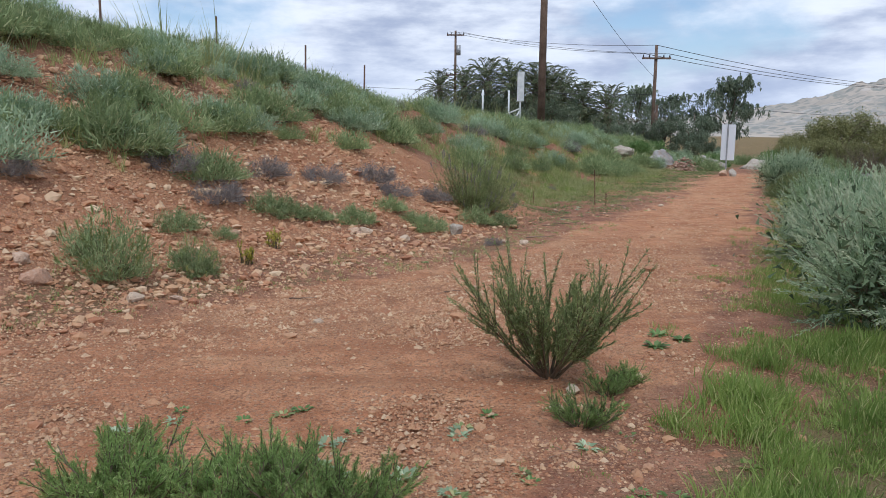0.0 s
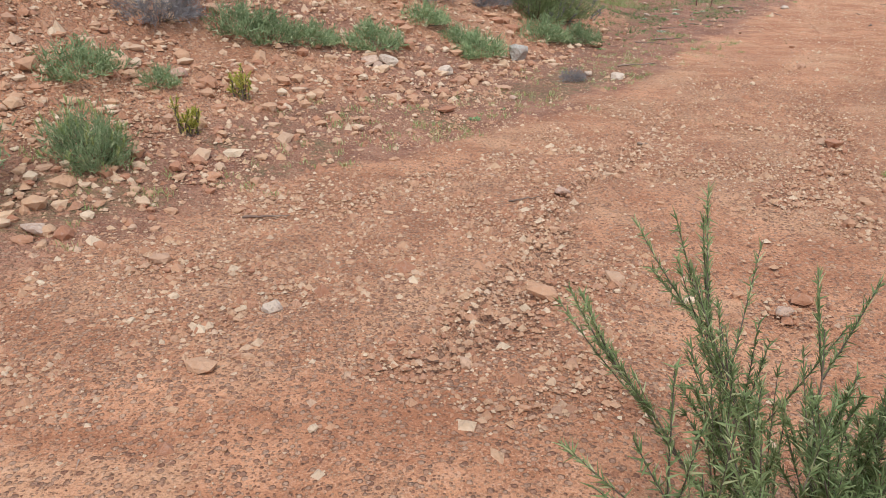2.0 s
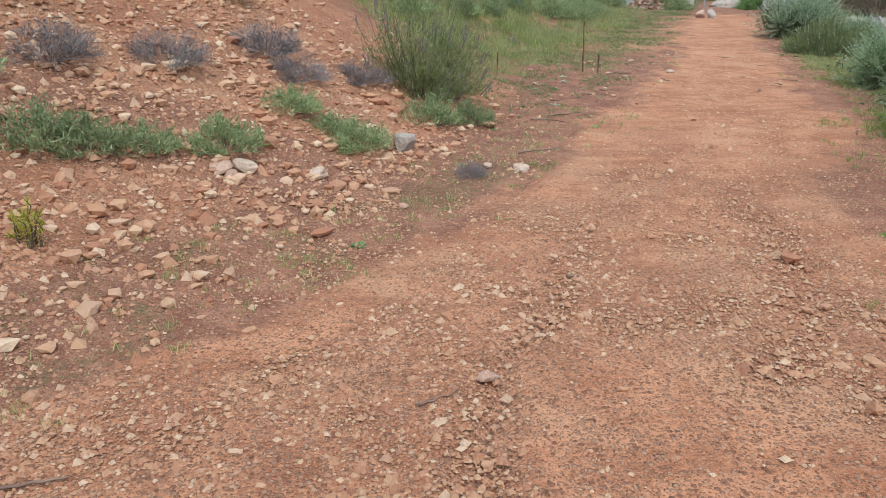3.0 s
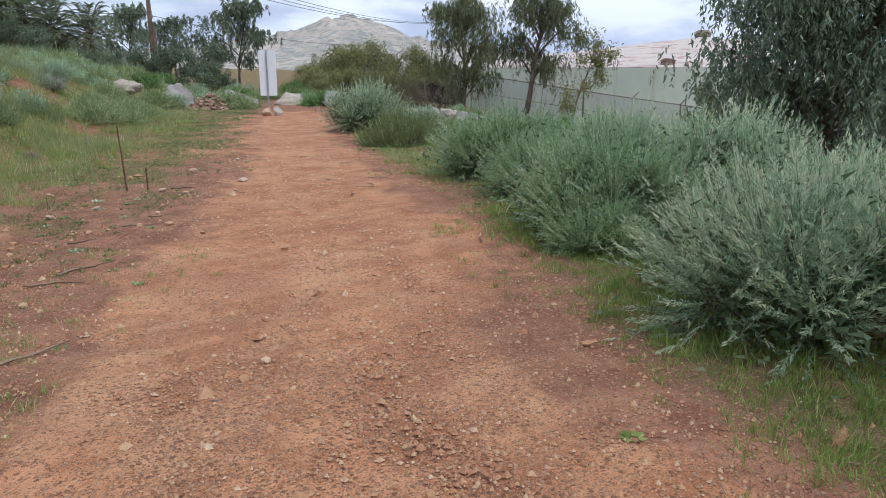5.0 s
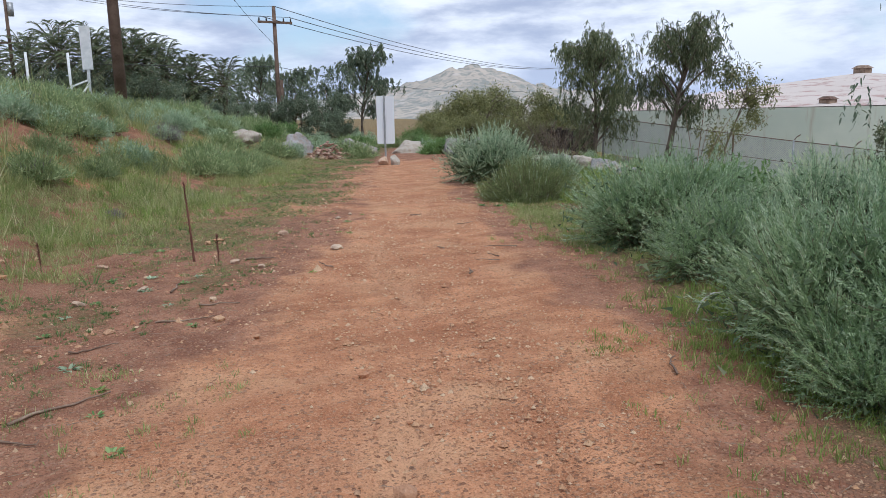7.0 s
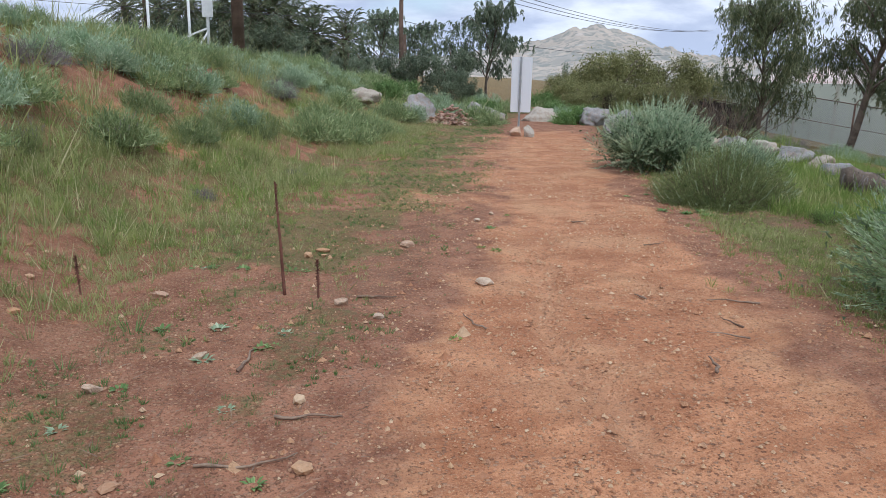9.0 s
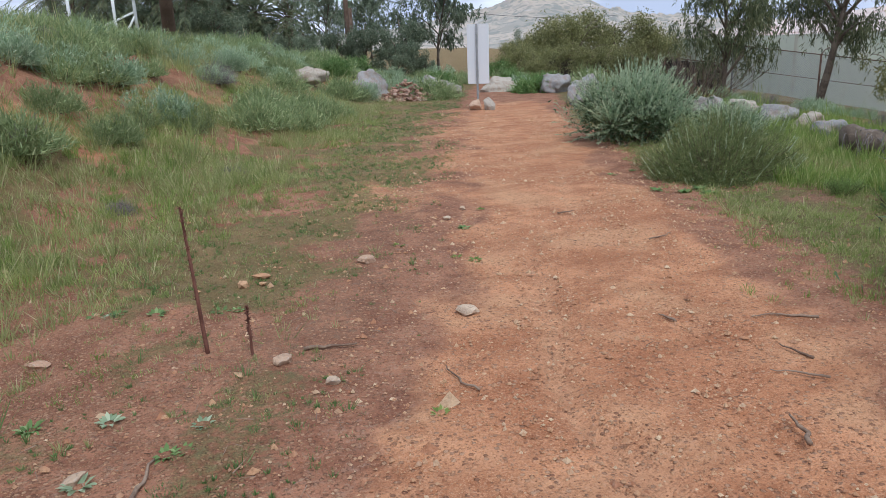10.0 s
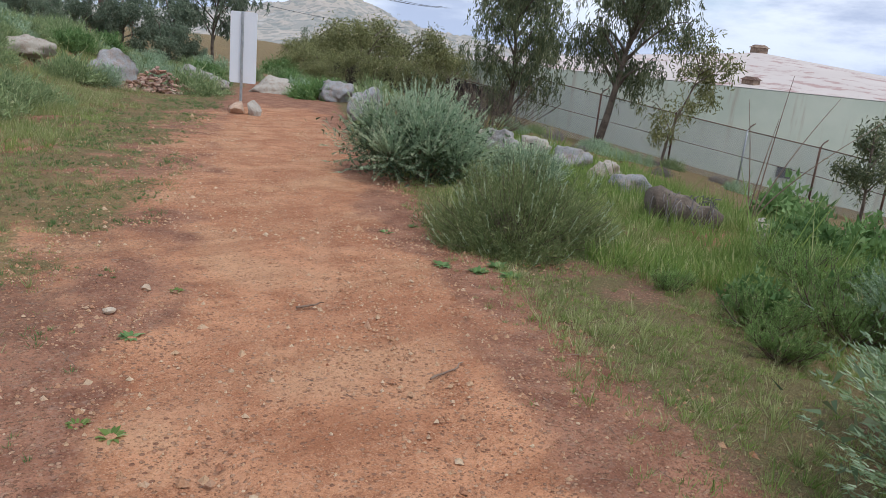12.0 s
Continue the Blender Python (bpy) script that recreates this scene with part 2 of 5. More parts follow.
M_BARK = plain("grey_brown_bark", (0.10, 0.075, 0.055), (0.24, 0.19, 0.15), 0.9, 4.0, 40.0, 0.8)
M_STEM = plain("shrub_stems", (0.09, 0.065, 0.045), (0.20, 0.15, 0.10), 0.9)
M_STICK = plain("dry_wood", (0.16, 0.10, 0.07), (0.34, 0.25, 0.18), 0.9)
M_REDSTEM = plain("dock_stem", (0.13, 0.055, 0.04), (0.26, 0.12, 0.085), 0.9)
M_POLE = plain("weathered_pole", (0.10, 0.065, 0.045), (0.20, 0.135, 0.10), 0.9, 2.0, 30.0, 0.6)
M_SIGN = plain("sign_aluminium", (0.78, 0.81, 0.85), (0.82, 0.84, 0.87), 0.45, 1.2, 20.0, 0.05, 0.0)
M_GALV = plain("galvanised_steel", (0.33, 0.35, 0.36), (0.48, 0.49, 0.50), 0.5, 8.0, 90.0, 0.1, 0.6)
M_RUST = plain("rusted_steel", (0.10, 0.055, 0.04), (0.24, 0.15, 0.11), 0.8, 6.0, 80.0, 0.3, 0.2)
M_SLAT = plain("brown_fence_slats", (0.030, 0.023, 0.020), (0.062, 0.044, 0.036), 0.85, 3.0, 50.0, 0.3)
M_WIRE = plain("wire", (0.05, 0.05, 0.05), (0.10, 0.10, 0.10), 0.6)
M_WHITE = plain("white_painted_metal", (0.62, 0.64, 0.64), (0.78, 0.79, 0.78), 0.6)
M_DARKBOX = plain("dark_grille", (0.045, 0.045, 0.05), (0.09, 0.085, 0.085), 0.8)
M_HOSE = plain("pale_plastic_pipe", (0.55, 0.55, 0.52), (0.7, 0.7, 0.66), 0.6)

# Tank: pale green paint with rust runs; the roof's paint flakes.
M_TANK, g = material("pale_green_tank_paint")
pos = g.node("ShaderNodeTexCoord").outputs["Object"]
n = g.noise(pos, 0.5, 4.0)
streak = g.node("ShaderNodeMapping", {"Vector": pos, "Scale": (1.6, 1.6, 0.12)}).outputs[0]
runs = g.step(g.noise(streak, 1.1, 5.0, 0.65), 0.54, 0.70)
c = g.mix(g.step(n, 0.3, 0.7), rgb(0.56, 0.62, 0.51), rgb(0.66, 0.70, 0.58))
c = g.mix(g.math("MULTIPLY", runs, 0.55), c, rgb(0.40, 0.30, 0.20))
finish(g, c, 0.6, g.noise(pos, 6.0), 0.15, 0.02)
M_ROOF, g = material("flaking_roof_paint")
pos = g.node("ShaderNodeTexCoord").outputs["Object"]
ring = g.node("ShaderNodeMapping", {"Vector": pos, "Scale": (0.5, 0.5, 2.0)}).outputs[0]
flake = g.step(g.noise(ring, 1.3, 8.0, 0.72), 0.54, 0.60)
c = g.mix(g.noise(pos, 0.3), rgb(0.52, 0.44, 0.39), rgb(0.64, 0.57, 0.51))
c = g.mix(g.math("MULTIPLY", flake, 0.75), c, rgb(0.36, 0.20, 0.17))
finish(g, c, 0.75, flake, 0.3, 0.02)

# Far hill: dry grass, scrub and pale rock and houses too far to tell apart.
M_HILL, g = material("distant_hillside")
pos = g.node("ShaderNodeTexCoord").outputs["Object"]
scrub = g.step(g.noise(pos, 0.022, 10.0, 0.8), 0.49, 0.55)
trees = g.node("ShaderNodeTexVoronoi", {"Vector": pos, "Scale": 0.11})
spots = g.node("ShaderNodeTexVoronoi", {"Vector": pos, "Scale": 0.05})
pick = g.node("ShaderNodeSeparateColor", {0: spots.outputs["Color"]}).outputs[0]
c = g.mix(g.step(g.noise(pos, 0.012, 6.0), 0.35, 0.65), rgb(0.38, 0.31, 0.21), rgb(0.52, 0.42, 0.30))
c = g.mix(g.math("MULTIPLY", scrub, 0.6), c, rgb(0.22, 0.225, 0.17))
c = g.mix(g.math("MULTIPLY", g.step(trees.outputs["Distance"], 0.50, 0.36), 0.6), c, rgb(0.13, 0.15, 0.10))
c = g.mix(g.math("MULTIPLY", g.math("MULTIPLY", g.step(spots.outputs["Distance"], 0.3, 0.2), g.step(pick, 0.55, 0.6)), 0.35), c, rgb(0.66, 0.60, 0.54))
# A quarter of blue-grey in the colour stands in for distance haze.
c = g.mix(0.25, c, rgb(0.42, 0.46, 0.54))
finish(g, c, 0.95)


# ---- mesh helpers ----
def part(name, verts, faces, mat, parent=None, label="", flat=False):
    me = bpy.data.meshes.new(name)
    me.from_pydata(np.asarray(verts).tolist() if len(verts) else [], [], faces if isinstance(faces, list) else faces.tolist())
    me.materials.append(mat)
    if not flat:
        me.shade_smooth()
    ob = new(name, me)
    if parent:
        ob.parent = parent
    if label:
        ob["label"] = label
    return ob


def thing(name, label, category, m=None, group="", kind=""):
    ob = new(name)
    ob.empty_display_size = 0.1
    if m is not None:
        ob.matrix_basis = m
    return tagged(ob, label, category, group, kind)


class Build:
    """Collects pieces of one mesh."""

    def __init__(self):
        self.v, self.f, self.n = [], [], 0

    def add(self, verts, faces):
        verts = np.asarray(verts, float)
        self.v.append(verts)
        self.f += (np.asarray(faces) + self.n).tolist()
        self.n += len(verts)
        return self

    def tube(self, pts, radii, sides=6, cap=True):
        pts = np.asarray(pts, float)
        radii = np.broadcast_to(radii, len(pts))
        t = np.gradient(pts, axis=0)
        t /= np.linalg.norm(t, axis=1)[:, None] + 1e-9
        ref = np.array([1.0, 0.1, 0]) if abs(t[:, 2]).mean() > 0.7 else np.array([0, 0, 1.0])
        s = np.cross(t, ref)
        s /= np.linalg.norm(s, axis=1)[:, None] + 1e-9
        w = np.cross(t, s)
        an = np.arange(sides) * 2 * math.pi / sides
        v = pts[:, None] + radii[:, None, None] * (np.cos(an)[None, :, None] * s[:, None] + np.sin(an)[None, :, None] * w[:, None])
        f = [[i * sides + j, i * sides + (j + 1) % sides, (i + 1) * sides + (j + 1) % sides, (i + 1) * sides + j]
             for i in range(len(pts) - 1) for j in range(sides)]
        base = self.n
        self.add(v.reshape(-1, 3), f)
        if cap:
            self.f.append([base + j for j in range(sides)][::-1])
            self.f.append([base + (len(pts) - 1) * sides + j for j in range(sides)])
        return self

    def box(self, size, m=Matrix(), bevel=0.0):
        bm = bmesh.new()
        bmesh.ops.create_cube(bm, size=1.0, matrix=Matrix.Diagonal((*size, 1)))
        if bevel:
            bmesh.ops.bevel(bm, geom=bm.edges[:], offset=bevel, segments=2, affect="EDGES", profile=0.5)
        bm.transform(m)
        bm.verts.ensure_lookup_table()
        v = [tuple(x.co) for x in bm.verts]
        f = [[x.index for x in y.verts] for y in bm.faces]
        base = self.n
        self.v.append(np.array(v))
        self.f += [[i + base for i in y] for y in f]
        self.n += len(v)
        bm.free()
        return self

    def blades(self, base, way, length, width, bend=0.25, side=None):
        """Pointed blades of two segments."""
        base, way = np.asarray(base, float), np.asarray(way, float)
        k = len(base)
        way = way / (np.linalg.norm(way, axis=1)[:, None] + 1e-9)
        if side is None:
            side = np.random.normal(size=(k, 3))
        side = np.cross(way, side)
        side /= np.linalg.norm(side, axis=1)[:, None] + 1e-9
        length, width = np.broadcast_to(length, k)[:, None], np.broadcast_to(width, k)[:, None]
        mid = base + way * length * 0.5
        tip = base + way * length + np.array([0, 0, -1.0]) * length * bend
        v = np.stack([base - side * width * 0.35, base + side * width * 0.35, mid + side * width * 0.5, mid - side * width * 0.5, tip], 1)
        i = np.arange(k)[:, None] * 5 + self.n
        self.v.append(v.reshape(-1, 3))
        self.f += np.hstack([i, i + 1, i + 2, i + 3]).tolist()
        self.f += np.hstack([i + 3, i + 2, i + 4]).tolist()
        self.n += 5 * k
        return self

    def slivers(self, base, way, length, width):
        """One thin triangle for each small leaf."""
        base, way = np.asarray(base, float), np.asarray(way, float)
        k = len(base)
        way = way / (np.linalg.norm(way, axis=1)[:, None] + 1e-9)
        side = np.cross(way, np.random.normal(size=(k, 3)))
        side /= np.linalg.norm(side, axis=1)[:, None] + 1e-9
        length, width = np.broadcast_to(length, k)[:, None], np.broadcast_to(width, k)[:, None]
        v = np.stack([base - side * width * 0.5, base + side * width * 0.5, base + way * length], 1)
        self.v.append(v.reshape(-1, 3))
        i = np.arange(k)[:, None] * 3 + self.n
        self.f += np.hstack([i, i + 1, i + 2]).tolist()
        self.n += 3 * k
        return self

    def done(self, name, mat, parent=None, label="", flat=False):
        return part(name, np.vstack(self.v), self.f, mat, parent, label, flat)


def unit(a):
    return a / (np.linalg.norm(a, axis=-1, keepdims=True) + 1e-9)


# ---- terrain ----
def lattice(ix, iy, seed):
    n = np.sin(ix * 127.1 + iy * 311.7 + seed * 74.7) * 43758.5453
    return n - np.floor(n)


def vnoise(x, y, seed=0):
    x, y = np.asarray(x, float), np.asarray(y, float)
    ix, iy = np.floor(x), np.floor(y)
    fx, fy = x - ix, y - iy
    fx, fy = fx * fx * (3 - 2 * fx), fy * fy * (3 - 2 * fy)
    a, b = lattice(ix, iy, seed), lattice(ix + 1, iy, seed)
    c, d = lattice(ix, iy + 1, seed), lattice(ix + 1, iy + 1, seed)
    return (a + (b - a) * fx) * (1 - fy) + (c + (d - c) * fx) * fy


def smooth(a, b, t):
    t = np.clip((np.asarray(t, float) - a) / (b - a), 0, 1)
    return t * t * (3 - 2 * t)


def along(x, y):
    """Distance along the trail, and distance to its left, from the trail's axis."""
    x, y = np.asarray(x, float), np.asarray(y, float)
    return (x - 2.3) * 0.465 + (y - 10) * 0.885, -(x - 2.3) * 0.885 + (y - 10) * 0.465


def ground_z(x, y):
    u, v = along(x, y)
    z = 0.06 - 0.14 * smooth(3.5, 10, y)
    toe = 2.0 + 2.2 * smooth(2, 9, u)
    crest = np.interp(u, [-40, -10, -2.5, 3, 10, 24, 40, 60, 120], [4.2, 3.9, 3.55, 3.15, 2.5, 1.85, 1.1, 0.4, 0.2])
    s = np.clip((v - toe) / (10 - toe), 0, 1)
    z = z + crest * (0.35 * s + 0.65 * s * s * (3 - 2 * s)) + 0.02 * (np.clip(v, 10, 45) - 10)
    far = np.maximum(0, -v - 4.5)
    z = z - np.minimum(0.17 * far * far / (far + 1.2), 3.1)
    rough = 0.35 + smooth(0.8, 3.5, np.abs(v)) + smooth(4, 9, v)
    z = z + rough * (0.05 * (vnoise(x * 0.9, y * 0.9, 1) - 0.5) + 0.03 * (vnoise(x * 3.1, y * 3.1, 2) - 0.5))
    return z


def on_ground(x, y, sink=0.0, turn=0.0, scale=1.0):
    m = pose(x, y, float(ground_z(x, y)) - sink, 0, 0, turn)
    return m @ Matrix.Diagonal((scale, scale, scale, 1))


def put(ob, x, y, sink=0.0, turn=0.0, scale=1.0):
    """A copy of a thing, set on the ground, turned and scaled."""
    c = copy_thing(ob, on_ground(x, y, sink, turn))
    c.matrix_basis = on_ground(x, y, sink, turn, scale)
    return c


# ---- the ground, one sheet to the horizon ----
def axis(a, b, step, far):
    mid = np.arange(a, b + step / 2, step)
    out = np.geomspace(step * 1.3, far, 46)
    return np.concatenate([(a - np.cumsum(out) * 0.6)[::-1], mid, b + np.cumsum(out) * 0.6])


def trail_edges(u):
    left = np.interp(u, [-12, -7, -5.3, -3.3, -1, 1, 2.3, 4.7, 7.3, 10.5, 14, 16, 20, 40], [3.4, 2.65, 2.4, 2.0, 1.5, 1.25, 0.92, 0.86, 0.72, 0.75, 0.8, 1.1, 1.1, 0.8])
    right = np.interp(u, [-12, -7, -5.5, -4.5, -1, 0, 1.1, 2.9, 5.5, 8, 9.6, 13.5, 17, 40], [-1.0, -1.5, -2.05, -1.85, -1.5, -1.28, -1.3, -1.58, -1.38, -1.18, -1.03, -0.82, -0.76, -0.7])
    return left, right


def zones(x, y):
    u, v = along(x, y)
    left, right = trail_edges(u)
    wob = (vnoise(x * 0.8, y * 0.8, 5) - 0.5) * 0.45 + (vnoise(x * 2.7, y * 2.7, 6) - 0.5) * 0.4
    trail = smooth(-0.4, 0.35, np.minimum(left - 0.35 * (1 - smooth(0, 1.6, u)) - v, v - right) + wob)
    trail = trail * (1 - smooth(21, 26, u))
    bare = smooth(0.45, 1.0, v - left) * smooth(2.0, 2.6, v) * (1 - smooth(5.5, 7.5, v)) * smooth(0.15, 0.4, vnoise(x * 0.7, y * 0.7, 13)) * (1 - smooth(3, 6, u))
    bare = np.maximum(bare, 0.75 * smooth(4.9, 5.5, v) * (1 - smooth(6.6, 7.6, v)) * smooth(0.44, 0.6, vnoise(x * 0.6, y * 0.6, 14)) * smooth(3, 6, u))
    worn = smooth(8, 11, u) * (1 - smooth(20, 24, u)) * smooth(0, 0.3, v) * (1 - smooth(1.7, 3.0, v)) * (0.5 + 0.5 * smooth(0.35, 0.6, vnoise(x * 1.3, y * 1.3, 15)))
    trail = np.maximum(trail, np.maximum(0.85 * bare, 0.75 * worn))
    patch = vnoise(x * 1.1, y * 1.1, 8) * 0.6 + vnoise(x * 3.3, y * 3.3, 9) * 0.4
    right_side = smooth(0.15, 0.9, right - v)
    meadow = smooth(0.4, 1.6, v - left) * smooth(5, 9, u) * (1 - smooth(5.5, 8, v))
    verge = smooth(-0.45, -0.05, v - left) * (1 - smooth(0.45, 0.9, v - left)) * (1 - smooth(0.0, 1.6, u))
    green = right_side * smooth(0.15, 0.5, patch) * 0.95 * (0.3 + 0.45 * smooth(0.5, 1.0, right - v) + 0.25 * np.maximum(smooth(5, 9, u), smooth(-3, -5.5, u))) + meadow * smooth(0.3, 0.5, patch) * 0.95 + 0.55 * smooth(0.2, 0.7, v - left) * smooth(1, 4, u) * smooth(0.45, 0.62, patch) * (1 - smooth(1.5, 2.5, v - left)) + verge * 0.5 * smooth(0.3, 0.55, patch)
    green = green + 0.6 * smooth(6.2, 9, v) * smooth(0.3, 0.55, patch) + 0.7 * smooth(19, 24, u) * smooth(0.8, 2.0, np.abs(v)) + 0.3 * smooth(30, 40, u) + 0.4 * smooth(4, 7, -v)
    grit = smooth(0.42, 0.6, vnoise(x * 0.9, y * 0.9, 17) * 0.65 + vnoise(x * 2.6, y * 2.6, 18) * 0.35)
    stony = 0.22 + 0.25 * smooth(2, -3, u) * trail + 0.5 * grit * smooth(4, -1, u) + (1 - trail) * 0.08
    stony = stony + 0.55 * smooth(1.6, 2.6, v) * (1 - smooth(5, 9, u)) - 0.2 * meadow
    stony = np.clip(stony - 0.12 * trail * smooth(-1, 4, u), 0, 1) * np.where(np.hypot(x - 3, y - 14) > 40, 0.3, 1)
    litter = right_side * (1 - smooth(1.2, 2.6, right - v)) * 0.55 + smooth(0.0, 0.6, v - left) * smooth(2, 6, u) * (1 - smooth(0.8, 2.2, v - left)) * 0.5
    litter = litter + right_side * 0.3 + verge * 0.5 * smooth(0.3, 0.6, patch)
    return trail, np.clip(green, 0, 1), stony, np.clip(litter, 0, 1)


xs, ys = axis(-8, 14, 0.1, 420), axis(-1, 33, 0.1, 420)
X, Y = np.meshgrid(xs, ys)
Z = ground_z(X, Y)
U, V = along(X, Y)
zone = zones(X, Y)
near = np.exp(-np.maximum(0, np.hypot(X - 3, Y - 14) - 20) / 10)
wander = np.interp(U, [-8, -7.2, -6.65, -4.9, -4, -3.5, -2.6, -2, 0, 3.6, 4.3, 5.3, 5.7, 8, 9.2, 12], [0.9, 0.62, 0.26, 0.04, 0.18, 0.36, 0.38, 0.6, 0.2, -0.56, -0.36, -0.07, 0.16, 0.2, -0.2, -0.3])
broken = smooth(0.3, 0.55, vnoise(X * 0.9, Y * 0.9, 23))
rut = np.exp(-((V - wander - (vnoise(X * 3, Y * 3, 21) - 0.5) * 0.16) / (0.05 + 0.06 * vnoise(X * 1.7, Y * 1.7, 24))) ** 2) * broken * (1 - smooth(11, 14, U))
rut2 = np.exp(-((V + 0.75 - (vnoise(U * 0.9, U * 0, 22) - 0.5) * 0.6) / 0.14) ** 2) * (1 - smooth(8, 12, U))
Z = Z + near * (0.018 * (vnoise(X * 4.2, Y * 4.2, 11) - 0.5) + 0.012 * (vnoise(X * 9, Y * 9, 12) - 0.5) - 0.05 * rut * zone[0] - 0.018 * rut2 * zone[0])
nx, ny = len(xs), len(ys)
idx = np.arange(nx * ny).reshape(ny, nx)
quads = np.stack([idx[:-1, :-1], idx[:-1, 1:], idx[1:, 1:], idx[1:, :-1]], -1).reshape(-1, 4)
ground = part("ground", np.stack([X, Y, Z], -1).reshape(-1, 3), quads, M_GROUND)
tagged(ground, "red dirt trail with gravel, bare bank and green verges", "ground", kind="structure")
for name, values in zip(("trail", "green", "stony", "litter", "wash"), (*zone, rut)):
    ground.data.attributes.new(name, "FLOAT", "POINT").data.foreach_set("value", values.reshape(-1).astype(np.float32))

# Far hill behind the trees.
bearing, reach = np.meshgrid(np.linspace(-30, 100, 520), np.linspace(450, 1300, 120))
height = np.interp(bearing, [-30, 5, 20, 25, 28.3, 29.3, 31.1, 32.4, 33.7, 35.4, 37.1, 45, 60, 100], [8, 14, 24, 35, 46, 52, 55, 52, 46, 36, 29, 19, 13, 9])
rise = smooth(430, 900, reach) * (1 - 0.6 * smooth(950, 1300, reach))
hx, hy = reach * np.sin(np.radians(bearing)), reach * np.cos(np.radians(bearing))
hz = -6 + height * rise * 1.1 + 9 * (vnoise(hx / 60, hy / 60, 31) - 0.5) * rise + 5 * (vnoise(hx / 19, hy / 19, 32) - 0.5) * rise + 3.5 * smooth(0.55, 0.8, vnoise(hx / 8, hy / 8, 33)) * rise
idx = np.arange(bearing.size).reshape(bearing.shape)
quads = np.stack([idx[:-1, :-1], idx[:-1, 1:], idx[1:, 1:], idx[1:, :-1]], -1).reshape(-1, 4)
tagged(part("backdrop", np.stack([hx, hy, hz], -1).reshape(-1, 3), quads, M_HILL), "dry hill with haze tinted in, scrub and far pale houses", "hill", kind="structure")


# ---- stones ----
def rock_mesh(seed, size, level=2, rough=0.25, flat=0.7):
    bm = bmesh.new()
    bmesh.ops.create_icosphere(bm, subdivisions=level, radius=0.5)
    rng = random.Random(seed)
    off = Vector((rng.uniform(0, 90), rng.uniform(0, 90), rng.uniform(0, 90)))
    cuts = [(Vector((rng.gauss(0, 1), rng.gauss(0, 1), rng.gauss(0, 1))).normalized(), rng.uniform(0.22, 0.40)) for _ in range(9)]
    for v in bm.verts:
        for n, d in cuts:
            over = v.co.dot(n) - d
            if over > 0:
                v.co -= n * over * 0.95
        v.co *= 1 + rough * noise.noise(v.co * 2.3 + off) + rough * 0.5 * noise.noise(v.co * 6 + off) + (rough * 0.3 * noise.noise(v.co * 14 + off) if level > 2 else 0)
        v.co = Vector((v.co.x * size[0], v.co.y * size[1], v.co.z * size[2]))
    vs, fs = [tuple(v.co) for v in bm.verts], [[v.index for v in f.verts] for f in bm.faces]
    bm.free()
    return vs, fs


def rock(name, x, y, size, seed, mat, label, group="", sink=0.3, turn=0.0, level=2, lift=0.0):
    vs, fs = rock_mesh(seed, size, 4 if level > 2 else level, 0.34 if level > 2 else 0.25)
    ob = part(name, vs, fs, mat, flat=level < 3)
    ob.matrix_basis = pose(x, y, float(ground_z(x, y)) + size[2] * (0.5 - sink) + lift, 0, 0, turn)
    return tagged(ob, label, "rock", group)


def pebbles(name, n, place, size, label, level=1, area=(-6, 13, 1.5, 31), spread=0.5):
    """Loose stones: small faceted lumps scattered by place(u, v, x, y) in 0..1."""
    rng = np.random.default_rng(n)
    x, y = rng.uniform(area[0], area[1], n * 60), rng.uniform(area[2], area[3], n * 60)
    u, v = along(x, y)
    keep = np.flatnonzero(rng.uniform(0, 1, n * 60) < place(u, v, x, y))[:n]
    x, y = x[keep], y[keep]
    z = ground_z(x, y)
    b = Build()
    for k in range(6):
        bm = bmesh.new()
        bmesh.ops.create_icosphere(bm, subdivisions=1, radius=0.5)
        vs = np.array([tuple(q.co) for q in bm.verts])
        fs = np.array([[q.index for q in f.verts] for f in bm.faces])
        bm.free()
        if level == 0:
            vs = np.array([(0.5, 0, -0.25), (0.1, 0.5, -0.25), (-0.5, 0.1, -0.25), (0, -0.5, -0.25), (0.05, 0, 0.5)])
            fs = np.array([[0, 1, 4], [1, 2, 4], [2, 3, 4], [3, 0, 4]])
        vs = vs * rng.uniform(0.68, 1.2, (len(vs), 1)) * rng.uniform(0.85, 1.15, (len(vs), 3))
        own = np.arange(k, len(x), 6)
        m = len(own)
        s = size * np.exp(rng.normal(0, spread, m))
        an = rng.uniform(0, 6.28, m)
        dims = np.stack([s * rng.uniform(0.9, 1.5, m), s * rng.uniform(0.8, 1.1, m), s * rng.uniform(0.5, 0.85, m)], 1)
        w = vs[None] * dims[:, None]
        c, t = np.cos(an)[:, None], np.sin(an)[:, None]
        w = np.stack([w[..., 0] * c - w[..., 1] * t + x[own][:, None], w[..., 0] * t + w[..., 1] * c + y[own][:, None], w[..., 2] + (z[own] + s * 0.12)[:, None]], -1)
        f = fs[None] + (np.arange(m) * len(vs))[:, None, None]
        b.add(w.reshape(-1, 3), f.reshape(-1, 3))
    return tagged(b.done(name, M_PEBBLE, flat=True), label, "gravel", kind="stuff")


def on_bank(u, v, x, y):
    return smooth(1.7, 2.6, v) * (1 - smooth(6, 9, v)) * (1 - smooth(0.5, 4, u)) * 0.8 + 0.01


def on_trail(u, v, x, y):
    return (1 - smooth(1.2, 2.6, np.abs(v))) * (0.4 + 0.6 * smooth(2, -4, u)) * (0.2 + smooth(0.3, 0.6, vnoise(x * 1.2, y * 1.2, 41)))


